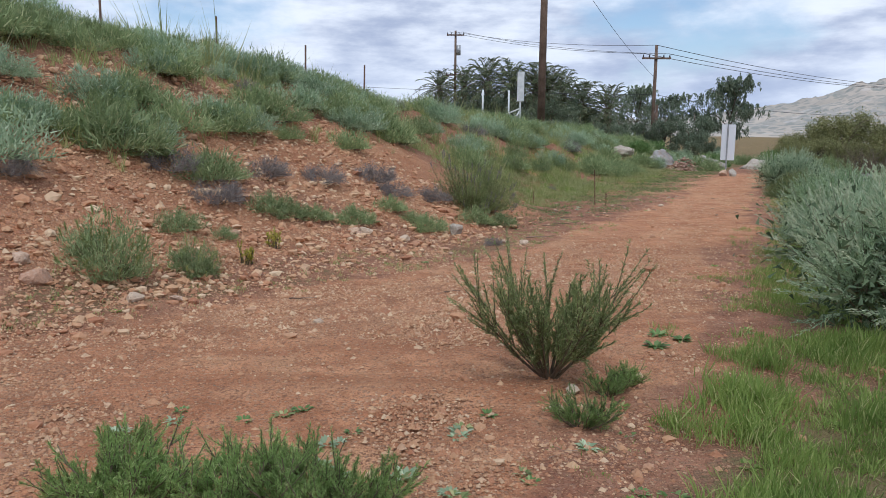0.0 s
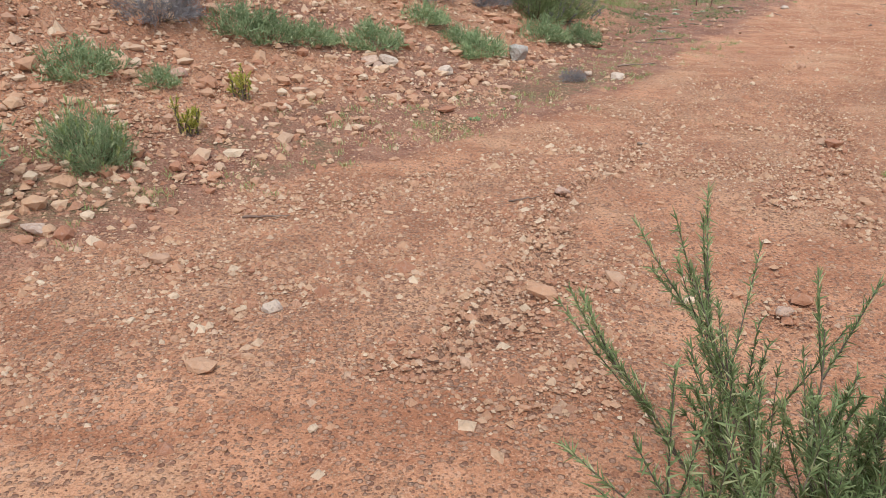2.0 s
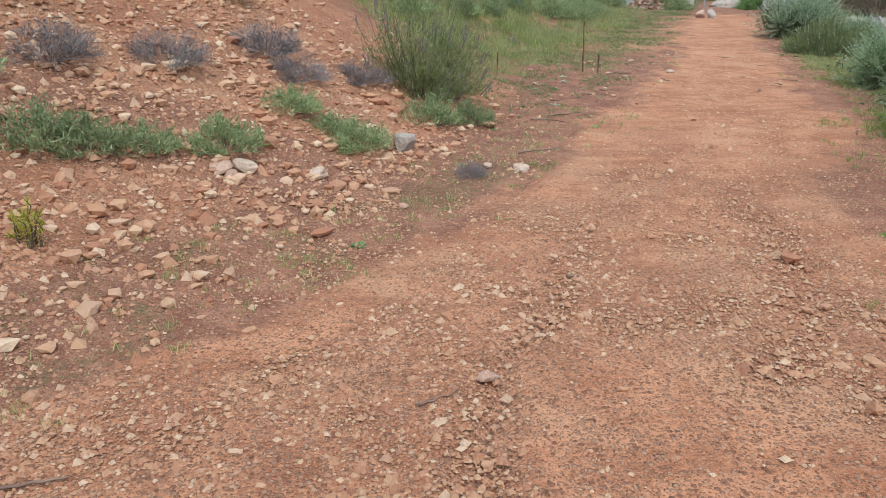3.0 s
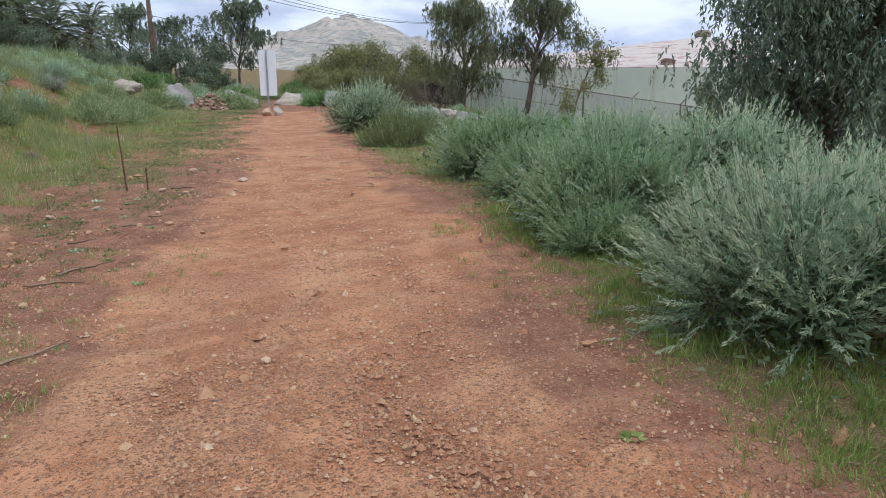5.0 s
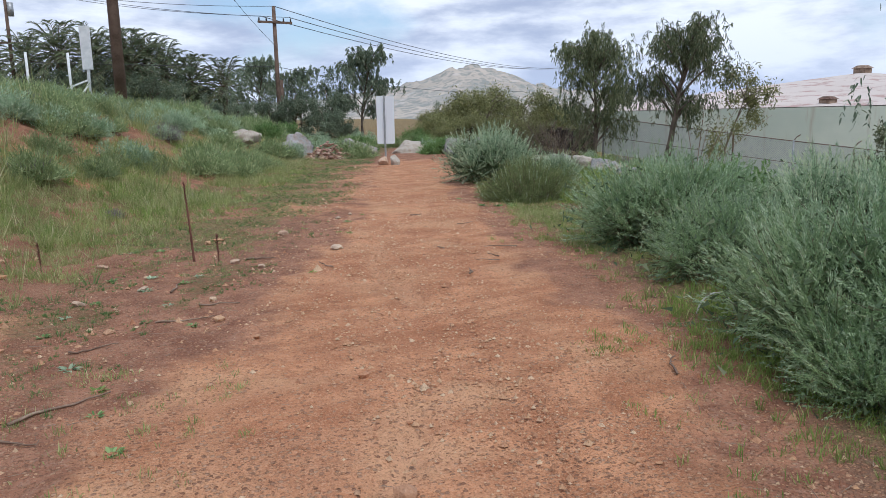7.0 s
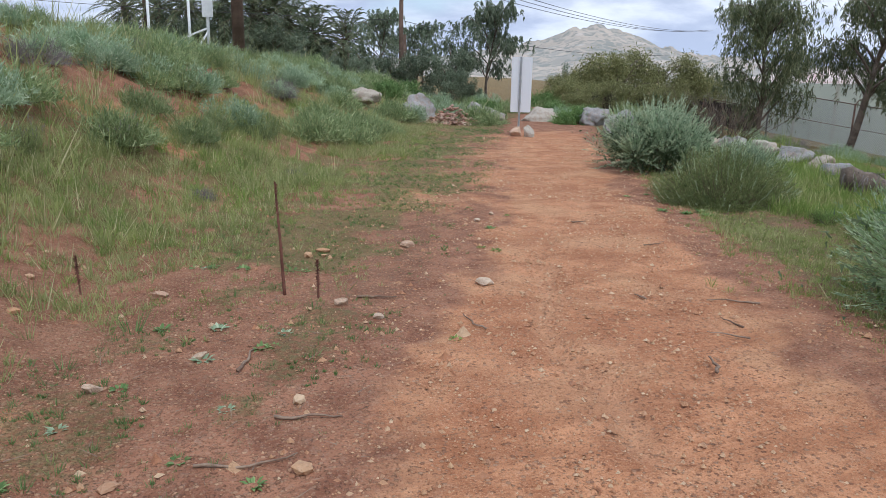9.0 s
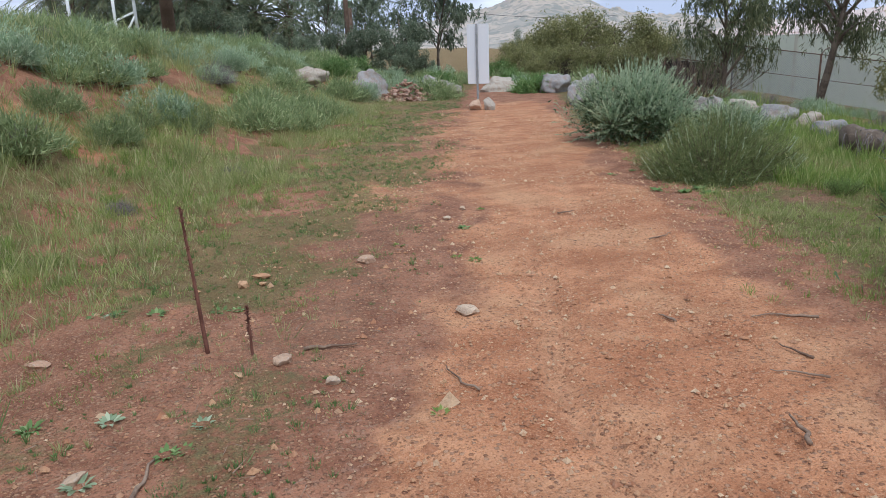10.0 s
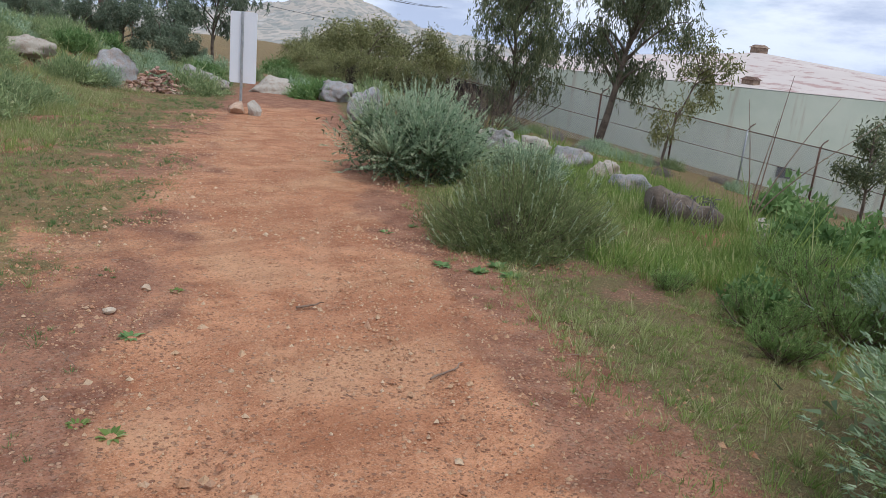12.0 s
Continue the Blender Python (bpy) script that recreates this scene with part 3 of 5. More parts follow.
def at_start(u, v, x, y):
    return (1 - smooth(-3, 0.5, u)) * (0.10 + 0.9 * smooth(0.42, 0.6, vnoise(x * 0.9, y * 0.9, 17) * 0.65 + vnoise(x * 2.6, y * 2.6, 18) * 0.35)) * (1 - smooth(3, 4.5, v)) * (1 - smooth(1.5, 2.5, -v))


def by_edges(u, v, x, y):
    left, right = trail_edges(u)
    return 0.7 * (smooth(0, 0.4, v - left) * (1 - smooth(2, 4, v - left)) + smooth(0, 0.4, right - v) * (1 - smooth(1, 2, right - v))) * smooth(0.35, 0.6, vnoise(x, y, 42))


# ---- shrubs and grasses ----
def dome_shrub(seed, name, label, r, h, stems, leaves, leaf, mats, wild=0.35, upright=0.5, group="", tips=0.0, droop=0.35, low=0.03, plume=0.3, heads=46):
    """A rounded, lumpy shrub: stems from the base out to bunched heads, each ending in a plume of small leaves."""
    rng = np.random.default_rng(seed)
    np.random.seed(seed)
    top = thing(name, label, "shrub", group=group)
    ha, he = rng.uniform(0, 2 * math.pi, heads), np.arcsin(rng.uniform(low, 1, heads) ** 1.15)
    hd = np.stack([np.cos(ha) * np.cos(he), np.sin(ha) * np.cos(he), np.sin(he)], 1)
    hs = rng.uniform(1 - wild, 1.0, heads)
    pick = rng.integers(0, heads, stems)
    d = hd[pick] + rng.normal(0, 0.19, (stems, 3))
    d[:, 2] = np.maximum(np.abs(d[:, 2]), 0.03)
    d = unit(d)
    off = np.linalg.norm(d - hd[pick], axis=1)
    lump = (0.35 * wild + (1 - 0.35 * wild) * hs[pick]) * (1 - 1.1 * off ** 2) * rng.uniform(0.86, 1.03, stems)
    end = d * np.array([r, r, h]) * lump[:, None]
    el = np.arcsin(np.clip(d[:, 2], 0, 1))
    start = d * (r * 0.14, r * 0.14, 0) * rng.uniform(0.2, 1.3, (stems, 1)) - (0, 0, 0.03)
    ctrl = start + (end - start) * (0.68, 0.68, 0.46) - np.stack([np.zeros(stems), np.zeros(stems), droop * 0.2 * h * np.cos(el)], 1)
    t = np.linspace(0, 1, 6)[None, :, None]
    curve = (1 - t) ** 2 * start[:, None] + 2 * t * (1 - t) * ctrl[:, None] + t * t * end[:, None]
    wood = Build()
    for i in range(0, stems, 4):
        wood.tube(curve[i][::2] if r < 0.7 else curve[i], np.linspace(0.006, 0.0013, 3 if r < 0.7 else 6) * (0.6 + r * 0.5), 3, False)
    tagged(wood.done("wood", M_STEM, top), kind="stuff")
    s = 1 - rng.uniform(0, 1, (stems, leaves)) ** 1.2 * (0.25 + plume)
    s3 = s[..., None]
    p = (1 - s3) ** 2 * start[:, None] + 2 * s3 * (1 - s3) * ctrl[:, None] + s3 * s3 * end[:, None]
    way = unit(2 * (1 - s3) * (ctrl - start)[:, None] + 2 * s3 * (end - ctrl)[:, None])
    way = way + rng.normal(0, 0.85, way.shape) + np.array([0, 0, upright * 0.5])
    p = p + rng.normal(0, leaf[0] * 0.45, p.shape)
    p, way = p.reshape(-1, 3), way.reshape(-1, 3)
    p[:, 2] = np.maximum(p[:, 2], 0.01)
    Build().slivers(p, way, leaf[0] * rng.uniform(0.6, 1.3, len(p)), leaf[1] * rng.uniform(0.7, 1.3, len(p))).done("foliage", mats[0], top)
    if tips:
        k = int(stems * tips)
        chosen = rng.choice(stems, k, replace=False)
        run = rng.uniform(0, 1, (k, 26, 1))
        out = unit(end[chosen] - ctrl[chosen])[:, None] + np.array([0, 0, 0.35])
        q = end[chosen][:, None] + unit(out) * (run - 0.6) * 0.17 * r
        w = unit(out) + rng.normal(0, 0.33, (k, 26, 3))
        Build().slivers(q.reshape(-1, 3), w.reshape(-1, 3), leaf[0] * 0.8, leaf[1]).done("plume", mats[1], top, "pale feathery tips")
    return top


def sage_shrub(seed, label, r, h, mats, lobes=13, shoots=66, leaves=58, leaf=(0.036, 0.0085), lift=0.45, group="sagebrush along the trail"):
    """A mounded shrub of rounded lobes; every lobe bristles with leafy shoots that end in pale feathers over inner
    leaves coloured dark to stand in for shade.
    """
    rng = np.random.default_rng(seed)
    np.random.seed(seed)
    top = thing("sagebrush", label, "shrub", group=group)
    wood, fol, tip, inner = Build(), Build(), Build(), Build()
    t = np.linspace(0, 1, 5)[:, None]
    for i in range(lobes):
        an = i * 2.39996 + rng.uniform(-0.35, 0.35)
        el = math.asin(min(1.0, 0.10 + 0.88 * ((i + 0.5) / lobes) ** 0.9))
        d = np.array([math.cos(an) * math.cos(el), math.sin(an) * math.cos(el), math.sin(el)])
        size = r * rng.uniform(0.34, 0.50)
        c = d * np.array([r - size, r - size, h - size * 1.0]) * rng.uniform(0.88, 1.06)
        c[2] = max(c[2], 0.20 * h)
        foot = np.array([d[0], d[1], 0]) * 0.1 * r - (0, 0, 0.03)
        for k in range(3):
            wood.tube(foot + (c + rng.normal(0, 0.2, 3) * size - foot) * t - np.array([0, 0, 0.12 * h]) * np.sin(t * 3.14), np.linspace(0.013, 0.004, 5), 4, False)
        w = unit(rng.normal(0, 1, (shoots, 3)) * 0.75 + d * 0.75 + (0, 0, lift))
        ln = size * rng.uniform(0.62, 1.22, shoots)
        start = c + w * (size * 0.12)
        bend = np.stack([np.zeros(shoots), np.zeros(shoots), ln * rng.uniform(-0.06, 0.30, shoots)], 1)
        s = rng.uniform(0.18, 1.0, (shoots, leaves, 1)) ** 0.85
        p = start[:, None] + w[:, None] * ln[:, None, None] * s + bend[:, None] * s * s
        way = w[:, None] + bend[:, None] / ln[:, None, None] * s + rng.normal(0, 0.42, p.shape) + (0, 0, 0.12)
        p = p + rng.normal(0, 0.006, p.shape)
        p[..., 2] = np.maximum(p[..., 2], 0.015)
        end = (s[..., 0] > 0.80) & (rng.uniform(0, 1, shoots) < 0.62)[:, None]
        fol.slivers(p[~end], way[~end], leaf[0] * rng.uniform(0.7, 1.3, int((~end).sum())), leaf[1])
        tip.slivers(p[end], way[end] + w[:, None].repeat(leaves, 1)[end] * 0.8, leaf[0] * 0.95, leaf[1] * 0.95)
        for k in range(0, shoots, 5):
            q = start[k] + w[k] * ln[k] * t + bend[k] * t * t
            wood.tube(q, np.linspace(0.004, 0.001, 5), 3, False)
        # Dark-coloured leaves at the lobe's core imitate the shade in there.
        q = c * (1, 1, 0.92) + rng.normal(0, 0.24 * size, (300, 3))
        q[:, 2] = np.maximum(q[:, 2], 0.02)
        inner.slivers(q, rng.normal(0, 1, (300, 3)), 0.06, 0.022)
    # The same for the shade in the middle of the whole shrub.
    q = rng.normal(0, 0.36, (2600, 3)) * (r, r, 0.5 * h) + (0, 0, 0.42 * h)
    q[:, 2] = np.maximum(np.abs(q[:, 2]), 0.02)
    inner.slivers(q, rng.normal(0, 1, (2600, 3)), 0.07, 0.026)
    tagged(wood.done("wood", M_STEM, top), kind="stuff")
    fol.done("foliage", mats[0], top)
    tip.done("plume", mats[1], top, "pale feathery tips")
    inner.done("old_leaves", M_INNER, top, "inner leaves coloured dark in place of shade")
    return top


def broom(seed, name, label, r, h, stems, spread, leaf, mat, forks=4, per=70, group="", start_at=0.3):
    """An open upright shrub: forking stems, each clothed in needle leaves."""
    rng = np.random.default_rng(seed)
    np.random.seed(seed)
    top = thing(name, label, "shrub", group=group)
    wood, fol = Build(), Build()
    for i in range(stems):
        an = rng.uniform(0, 2 * math.pi)
        lean = rng.uniform(0.1, 1.0) ** 0.7 * spread
        d = np.array([math.cos(an) * math.sin(lean), math.sin(an) * math.sin(lean), math.cos(lean)])
        length = h * rng.uniform(0.65, 1.05) / max(0.55, d[2])
        length = min(length, r * 1.25 if lean > 0.6 else length)
        t = np.linspace(0, 1, 7)[:, None]
        base = np.array([math.cos(an), math.sin(an), 0]) * rng.uniform(0.01, 0.07) + (0, 0, -0.02)
        pts = base + d * length * t + np.array([0, 0, 0.18 * length]) * t * t + rng.normal(0, 0.012, (7, 3)) * t
        wood.tube(pts, np.linspace(0.009, 0.002, 7), 4, False)
        runs = [pts]
        for k in range(forks):
            j = rng.integers(2, 6)
            away = unit(d + rng.normal(0, 0.45, 3) + (0, 0, 0.35))
            ln = length * rng.uniform(0.22, 0.5)
            q = pts[j] + away * ln * t + np.array([0, 0, 0.2 * ln]) * t * t
            wood.tube(q, np.linspace(0.004, 0.0012, 7), 3, False)
            runs.append(q)
        for n, q in enumerate(runs):
            s = rng.uniform(start_at if n == 0 else 0.1, 1.0, per) * 5.999
            i0 = s.astype(int)
            f = (s - i0)[:, None]
            p = q[i0] * (1 - f) + q[i0 + 1] * f
            w = unit(q[i0 + 1] - q[i0]) + rng.normal(0, 0.6, (per, 3))
            fol.slivers(p, w, leaf[0] * rng.uniform(0.6, 1.2, per), leaf[1])
    wood.done("wood", M_STEM, top)
    fol.done("foliage", mat, top)
    return top


def grass_patch(name, spots, mat, label, seed=1):
    """spots: (x, y, radius, blades, height). All blades in one mesh."""
    rng = np.random.default_rng(seed)
    np.random.seed(seed)
    b = Build()
    for x, y, r, n, h in spots:
        tufts = max(1, n // 14)
        cx, cy = rng.normal(0, r * 0.55, tufts), rng.normal(0, r * 0.55, tufts)
        pick = rng.integers(0, tufts, n)
        px, py = x + cx[pick] + rng.normal(0, 0.025, n), y + cy[pick] + rng.normal(0, 0.025, n)
        base = np.stack([px, py, ground_z(px, py) - 0.01], 1)
        tall = (h * rng.uniform(0.5, 1.15, tufts))[pick] * rng.uniform(0.5, 1.1, n)
        way = np.stack([rng.normal(0, 0.33, n), rng.normal(0, 0.33, n), np.ones(n)], 1)
        b.blades(base, way, tall, np.clip(0.022 * tall + 0.0025, 0.003, 0.012), rng.uniform(0.0, 0.35, (n, 1)))
    return tagged(b.done(name, mat), label, "grass", kind="stuff")


def lawn(name, n, place, height, mat, label, seed, area, bunch=14):
    """Grass in small tufts scattered by place(u, v, x, y), height(u, v, x, y) tall."""
    rng = np.random.default_rng(seed)
    np.random.seed(seed)
    tufts = n // bunch
    x, y = rng.uniform(area[0], area[1], tufts * 12), rng.uniform(area[2], area[3], tufts * 12)
    u, v = along(x, y)
    keep = np.flatnonzero(rng.uniform(0, 1, tufts * 12) < place(u, v, x, y))[:tufts]
    x, y, u, v = x[keep], y[keep], u[keep], v[keep]
    size = height(u, v, x, y) * np.exp(rng.normal(0, 0.45, len(x)))
    pick = rng.integers(0, len(x), n)
    tall = size[pick] * rng.uniform(0.45, 1.15, n)
    lean = rng.normal(0, 0.42, (n, 2))
    px, py = x[pick] + lean[:, 0] * size[pick] * 0.35, y[pick] + lean[:, 1] * size[pick] * 0.35
    way = np.stack([lean[:, 0], lean[:, 1], np.ones(n)], 1)
    b = Build().slivers(np.stack([px, py, ground_z(px, py) - 0.008], 1), way, tall, 0.004 + 0.022 * tall)
    return tagged(b.done(name, mat), label, "grass", kind="stuff")


def lawn_right(u, v, x, y):
    left, right = trail_edges(u)
    patch = vnoise(x * 1.1, y * 1.1, 8) * 0.6 + vnoise(x * 3.3, y * 3.3, 9) * 0.4
    return smooth(0.2, 1.1, right - v) * (1 - smooth(5, 7, -v)) * (0.12 + smooth(0.28, 0.5, patch)) * (0.55 + 0.45 * np.maximum(smooth(5, 9, u), smooth(-3, -5.5, u)))


def lawn_left(u, v, x, y):
    left, right = trail_edges(u)
    patch = vnoise(x * 0.8, y * 0.8, 61) * 0.6 + vnoise(x * 2.5, y * 2.5, 62) * 0.4
    return smooth(0.4, 1.5, v - left) * smooth(2.5, 5.5, u) * (1 - smooth(5.5, 7.5, v)) * (0.05 + smooth(0.40, 0.62, patch))


def crest_cover(u, v, x, y):
    return smooth(6.0, 8.0, v) * (1 - smooth(11.5, 13, v)) * (0.08 + smooth(0.3, 0.6, vnoise(x * 0.6, y * 0.6, 63)))


# ---- trees ----
def tree(seed, name, label, h, r, base_h, leaves, leaf, mat, lean=(0.0, 0.0), limbs=9, hang=0.8, group="", bark=None, trunk_r=0.09, clumps=40, category="tree"):
    """Tapered trunk with limbs, and a crown of leaf clumps with gaps between."""
    rng = np.random.default_rng(seed)
    np.random.seed(seed)
    top = thing(name, label, category, group=group)
    wood, crown = Build(), Build()
    t = np.linspace(0, 1, 9)[:, None]
    spine = np.hstack([lean[0] * h * t + 0.04 * h * np.sin(t * 5 + seed), lean[1] * h * t + 0.03 * h * np.sin(t * 4 + 2 * seed), -0.2 + (h * 0.92 + 0.2) * t])
    spine[0, :2] = 0
    wood.tube(spine, np.linspace(1, 0.15, 9) * trunk_r, 8)
    ends = []
    for i in range(limbs):
        s = rng.uniform(base_h * 0.75, 0.9)
        j = s * 8
        i0 = int(j)
        p = spine[i0] * (1 - j + i0) + spine[min(8, i0 + 1)] * (j - i0)
        an = i * 2.4 + rng.uniform(-0.5, 0.5)
        reach = r * rng.uniform(0.55, 1.0) * (1.15 - 0.5 * s)
        up = rng.uniform(0.3, 1.0) * reach
        q = p + np.hstack([np.cos(an) * reach * t, np.sin(an) * reach * t, up * np.sin(t * 1.9)])
        wood.tube(q, np.linspace(0.42, 0.08, 9) * trunk_r, 5)
        ends += [q[5], q[7], q[8]]
    ends += [spine[7], spine[8], spine[6]]
    ends = np.array(ends)
    per = leaves // clumps
    for i in range(clumps):
        c = ends[rng.integers(len(ends))] + rng.normal(0, 0.16 * r, 3)
        size = r * rng.uniform(0.14, 0.30)
        p = c + rng.normal(0, 1, (per, 3)) * (size * 0.55, size * 0.55, size * (0.5 + 0.35 * hang)) - (0, 0, size * 0.4 * hang)
        p[:, 2] = np.maximum(p[:, 2], base_h * h * 0.45)
        w = rng.normal(0, 0.6, (per, 3)) - (0, 0, hang)
        crown.blades(p, w, leaf[0] * rng.uniform(0.7, 1.3, per), leaf[1], 0.1)
    wood.done("trunk", bark or M_BARK, top)
    crown.done("crown", mat, top)
    return top


def weeping_tree(seed, name, label, h, r, clear, mat, lean=(0.0, 0.0), limbs=14, strands=9, leaf=(0.15, 0.026), drop=0.6, group="", trunk_r=0.1, category="tree"):
    """Trunk and rising limbs hung with drooping leafy strands, in bunches with sky between."""
    rng = np.random.default_rng(seed)
    np.random.seed(seed)
    top = thing(name, label, category, group=group)
    wood, crown = Build(), Build()
    t = np.linspace(0, 1, 9)[:, None]
    spine = np.hstack([lean[0] * h * t + 0.03 * h * np.sin(t * 5 + seed), lean[1] * h * t + 0.02 * h * np.sin(t * 4 + 2 * seed), -0.3 + (h * 0.9 + 0.3) * t])
    spine[:, :2] -= spine[0, :2]
    wood.tube(spine, np.linspace(1, 0.12, 9) * trunk_r, 8)
    nodes = [spine[8], spine[7]]
    for i in range(limbs):
        s = clear + (0.93 - clear) * ((i + rng.uniform(0, 1)) / limbs)
        j = s * 8
        i0 = min(7, int(j))
        p = spine[i0] * (1 - j + i0) + spine[i0 + 1] * (j - i0)
        an = i * 2.4 + rng.uniform(-0.6, 0.6)
        reach = r * rng.uniform(0.45, 1.0) * math.sin(math.pi * min(1.0, 0.28 + 0.66 * (s - clear) / (0.93 - clear))) ** 0.6
        q = p + np.hstack([np.cos(an) * reach * t, np.sin(an) * reach * t, rng.uniform(0.5, 1.2) * reach * np.sin(t * 1.8)])
        wood.tube(q, np.linspace(0.4, 0.06, 9) * trunk_r, 5)
        nodes += [q[4], q[6], q[8]]
    for c in nodes:
        for k in range(strands):
            a = c + rng.normal(0, 0.13 * r, 3) * (1, 1, 0.7)
            out = rng.normal(0, 0.16, 3)
            long = drop * rng.uniform(0.35, 1.15)
            s = rng.uniform(0, 1, (20, 1))
            p = a + out * s - np.array([0, 0, long]) * s ** 1.4 + rng.normal(0, 0.025, (20, 3))
            p[:, 2] = np.maximum(p[:, 2], clear * h * 0.4)
            crown.blades(p, rng.normal(0, 0.42, (20, 3)) - (0, 0, 0.8), leaf[0] * rng.uniform(0.6, 1.25, 20), leaf[1], 0.06)
    wood.done("trunk", M_BARK, top)
    crown.done("crown", mat, top)
    return top


def palm(seed, label, h, r, group):
    rng = np.random.default_rng(seed)
    np.random.seed(seed)
    top = thing("palm_tree", label, "palm tree", group=group)
    Build().tube([(0, 0, -0.3), (0.03, 0, h * 0.5), (0, 0, h)], [0.26, 0.22, 0.30], 9).done("trunk", M_BARK, top)
    ribs, fol = Build(), Build()
    for i in range(58):
        an, el = i * 2.39996, -0.95 + 2.4 * ((i + 0.5) / 58)
        t = np.linspace(0, 1, 10)[:, None]
        length = r * rng.uniform(0.85, 1.15)
        q = np.hstack([np.cos(an) * math.cos(el) * length * t, np.sin(an) * math.cos(el) * length * t, h + math.sin(el) * length * t - 0.42 * length * t ** 2.4])
        ribs.tube(q, np.linspace(0.03, 0.006, 10), 3, False)
        s = rng.uniform(0.15, 1, 76) * 8.999
        i0 = s.astype(int)
        f = (s - i0)[:, None]
        p = q[i0] * (1 - f) + q[i0 + 1] * f
        fw = unit(q[i0 + 1] - q[i0])
        across = unit(np.cross(fw, (0, 0, 1.0))) * rng.choice([-1, 1], 76)[:, None]
        fol.blades(p, fw * 1.0 + across + (0, 0, -0.1), 0.15 * r, 0.04, 0.15)
    ribs.done("rib", M_STEM, top)
    fol.done("crown", M_PALM, top)
    return top


# ================= the right side of the trail =================
SAGE = "grey-green feathery sagebrush shrub beside the dirt trail"
sage_a = sage_shrub(3, SAGE, 1.2, 0.88, (M_SAGE, M_SAGE_TIP), 15, 74, 62, lift=0.25)
sage_b = sage_shrub(7, SAGE, 1.05, 1.0, (M_SAGE, M_SAGE_TIP), 14, 68, 56, lift=0.6)
sage_d = sage_shrub(23, "soft green sagebrush with pale arching stems beside the trail", 1.15, 0.92, (M_SAGE_DARK, M_SAGE), 15, 70, 60, lift=0.35)
sage_c = dome_shrub(11, "sagebrush", "dark green upright broom-like shrub beside the trail", 1.0, 0.84, 1300, 44, (0.045, 0.006), (M_BROOM, M_SAGE_TIP), 0.3, 1.1, group="sagebrush along the trail", tips=0.08)
sage_a.matrix_basis = on_ground(5.4, 8.9, 0, 20, 1.06)
sage_b.matrix_basis = on_ground(10.5, 22.05, 0, 0, 1.12)
sage_c.matrix_basis = on_ground(9.42, 19.1, 0, 0, 1.05)
sage_d.matrix_basis = on_ground(8.1, 14.6, 0, 140, 1.05)
for x, y, ob, turn, s in ((6.4, 11.35, sage_d, 70, 0.98), (5.75, 10.95, sage_d, 160, 0.5), (7.35, 13.25, sage_d, 250, 0.72), (4.75, 7.15, sage_b, 200, 0.9), (3.9, 5.35, sage_b, 120, 1.25), (5.2, 5.6, sage_b, 30, 1.15),
                          (8.3, 11.3, sage_b, 10, 1.05), (8.9, 13.2, sage_b, 80, 1.0), (7.3, 9.4, sage_a, 45, 1.0), (10.2, 12.2, sage_c, 120, 1.15), (6.5, 7.3, sage_a, 300, 1.0), (9.4, 9.9, sage_c, 200, 1.2), (10.3, 14.6, sage_c, 330, 0.95), (11.3, 20.9, sage_b, 60, 0.6)):
    put(ob, x, y, 0, turn, s)

# ================= the start of the walk =================
bush = broom(5, "broom_shrub", "open upright green broom-like shrub on gravel", 0.72, 0.62, 42, 0.95, (0.042, 0.007), M_BROOM, 9, 88, start_at=0.22)
bush.matrix_basis = on_ground(0.66, 4.3, 0, 0, 0.8)

# ================= the bank =================
hill_broom = dome_shrub(9, "broom_shrub", "tall dark-stemmed broom shrub at the foot of the bank", 0.72, 1.15, 420, 34, (0.06, 0.006), (M_BROOM, M_GREY), 0.5, 0.9, tips=0.15, low=0.1, plume=0.45)
hill_broom.matrix_basis = on_ground(0.5, 13.3, 0, 0, 1.3)
bank_bush = dome_shrub(13, "bank_shrub", "upright olive-green shrub on the bare stony bank", 0.46, 0.66, 150, 26, (0.055, 0.008), (M_HILLGREEN, M_DRYGRASS), 0.45, 1.0, group="shrubs on the bank", tips=0.25, low=0.12, plume=0.5)
bank_bush.matrix_basis = on_ground(-2.95, 6.35, 0, 0, 1.1)
low_bush = dome_shrub(15, "bank_shrub", "low green shrub on the stony bank", 0.36, 0.28, 90, 26, (0.05, 0.010), (M_HILLGREEN, M_SAGE_TIP), 0.4, 0.8, group="shrubs on the bank")
low_bush.matrix_basis = on_ground(-2.3, 9.45, 0, 0, 1.1)
grey_bush = dome_shrub(17, "dry_shrub", "low grey-purple leafless shrub on the bank", 0.44, 0.36, 150, 20, (0.07, 0.006), (M_GREY, M_GREY), 0.3, 0.5, group="dry shrubs on the bank")
grey_bush.matrix_basis = on_ground(-3.5, 9.4, 0, 0, 1.1)
hill_bush = dome_shrub(19, "hill_shrub", "grey-green scrub shrub on the hillside", 0.66, 0.5, 120, 22, (0.085, 0.016), (M_SAGE, M_SAGE_TIP), 0.45, 0.8, group="scrub on the hillside")
hill_bush2 = dome_shrub(21, "hill_shrub", "green grassy scrub shrub on the hillside", 0.64, 0.52, 115, 22, (0.11, 0.015), (M_HILLGREEN, M_SAGE_TIP), 0.5, 1.3, group="scrub on the hillside")
hill_bush.matrix_basis = on_ground(-3.95, 9.7, 0, 0, 0.9)
hill_bush2.matrix_basis = on_ground(-4.6, 10.6, 0, 0, 1.0)
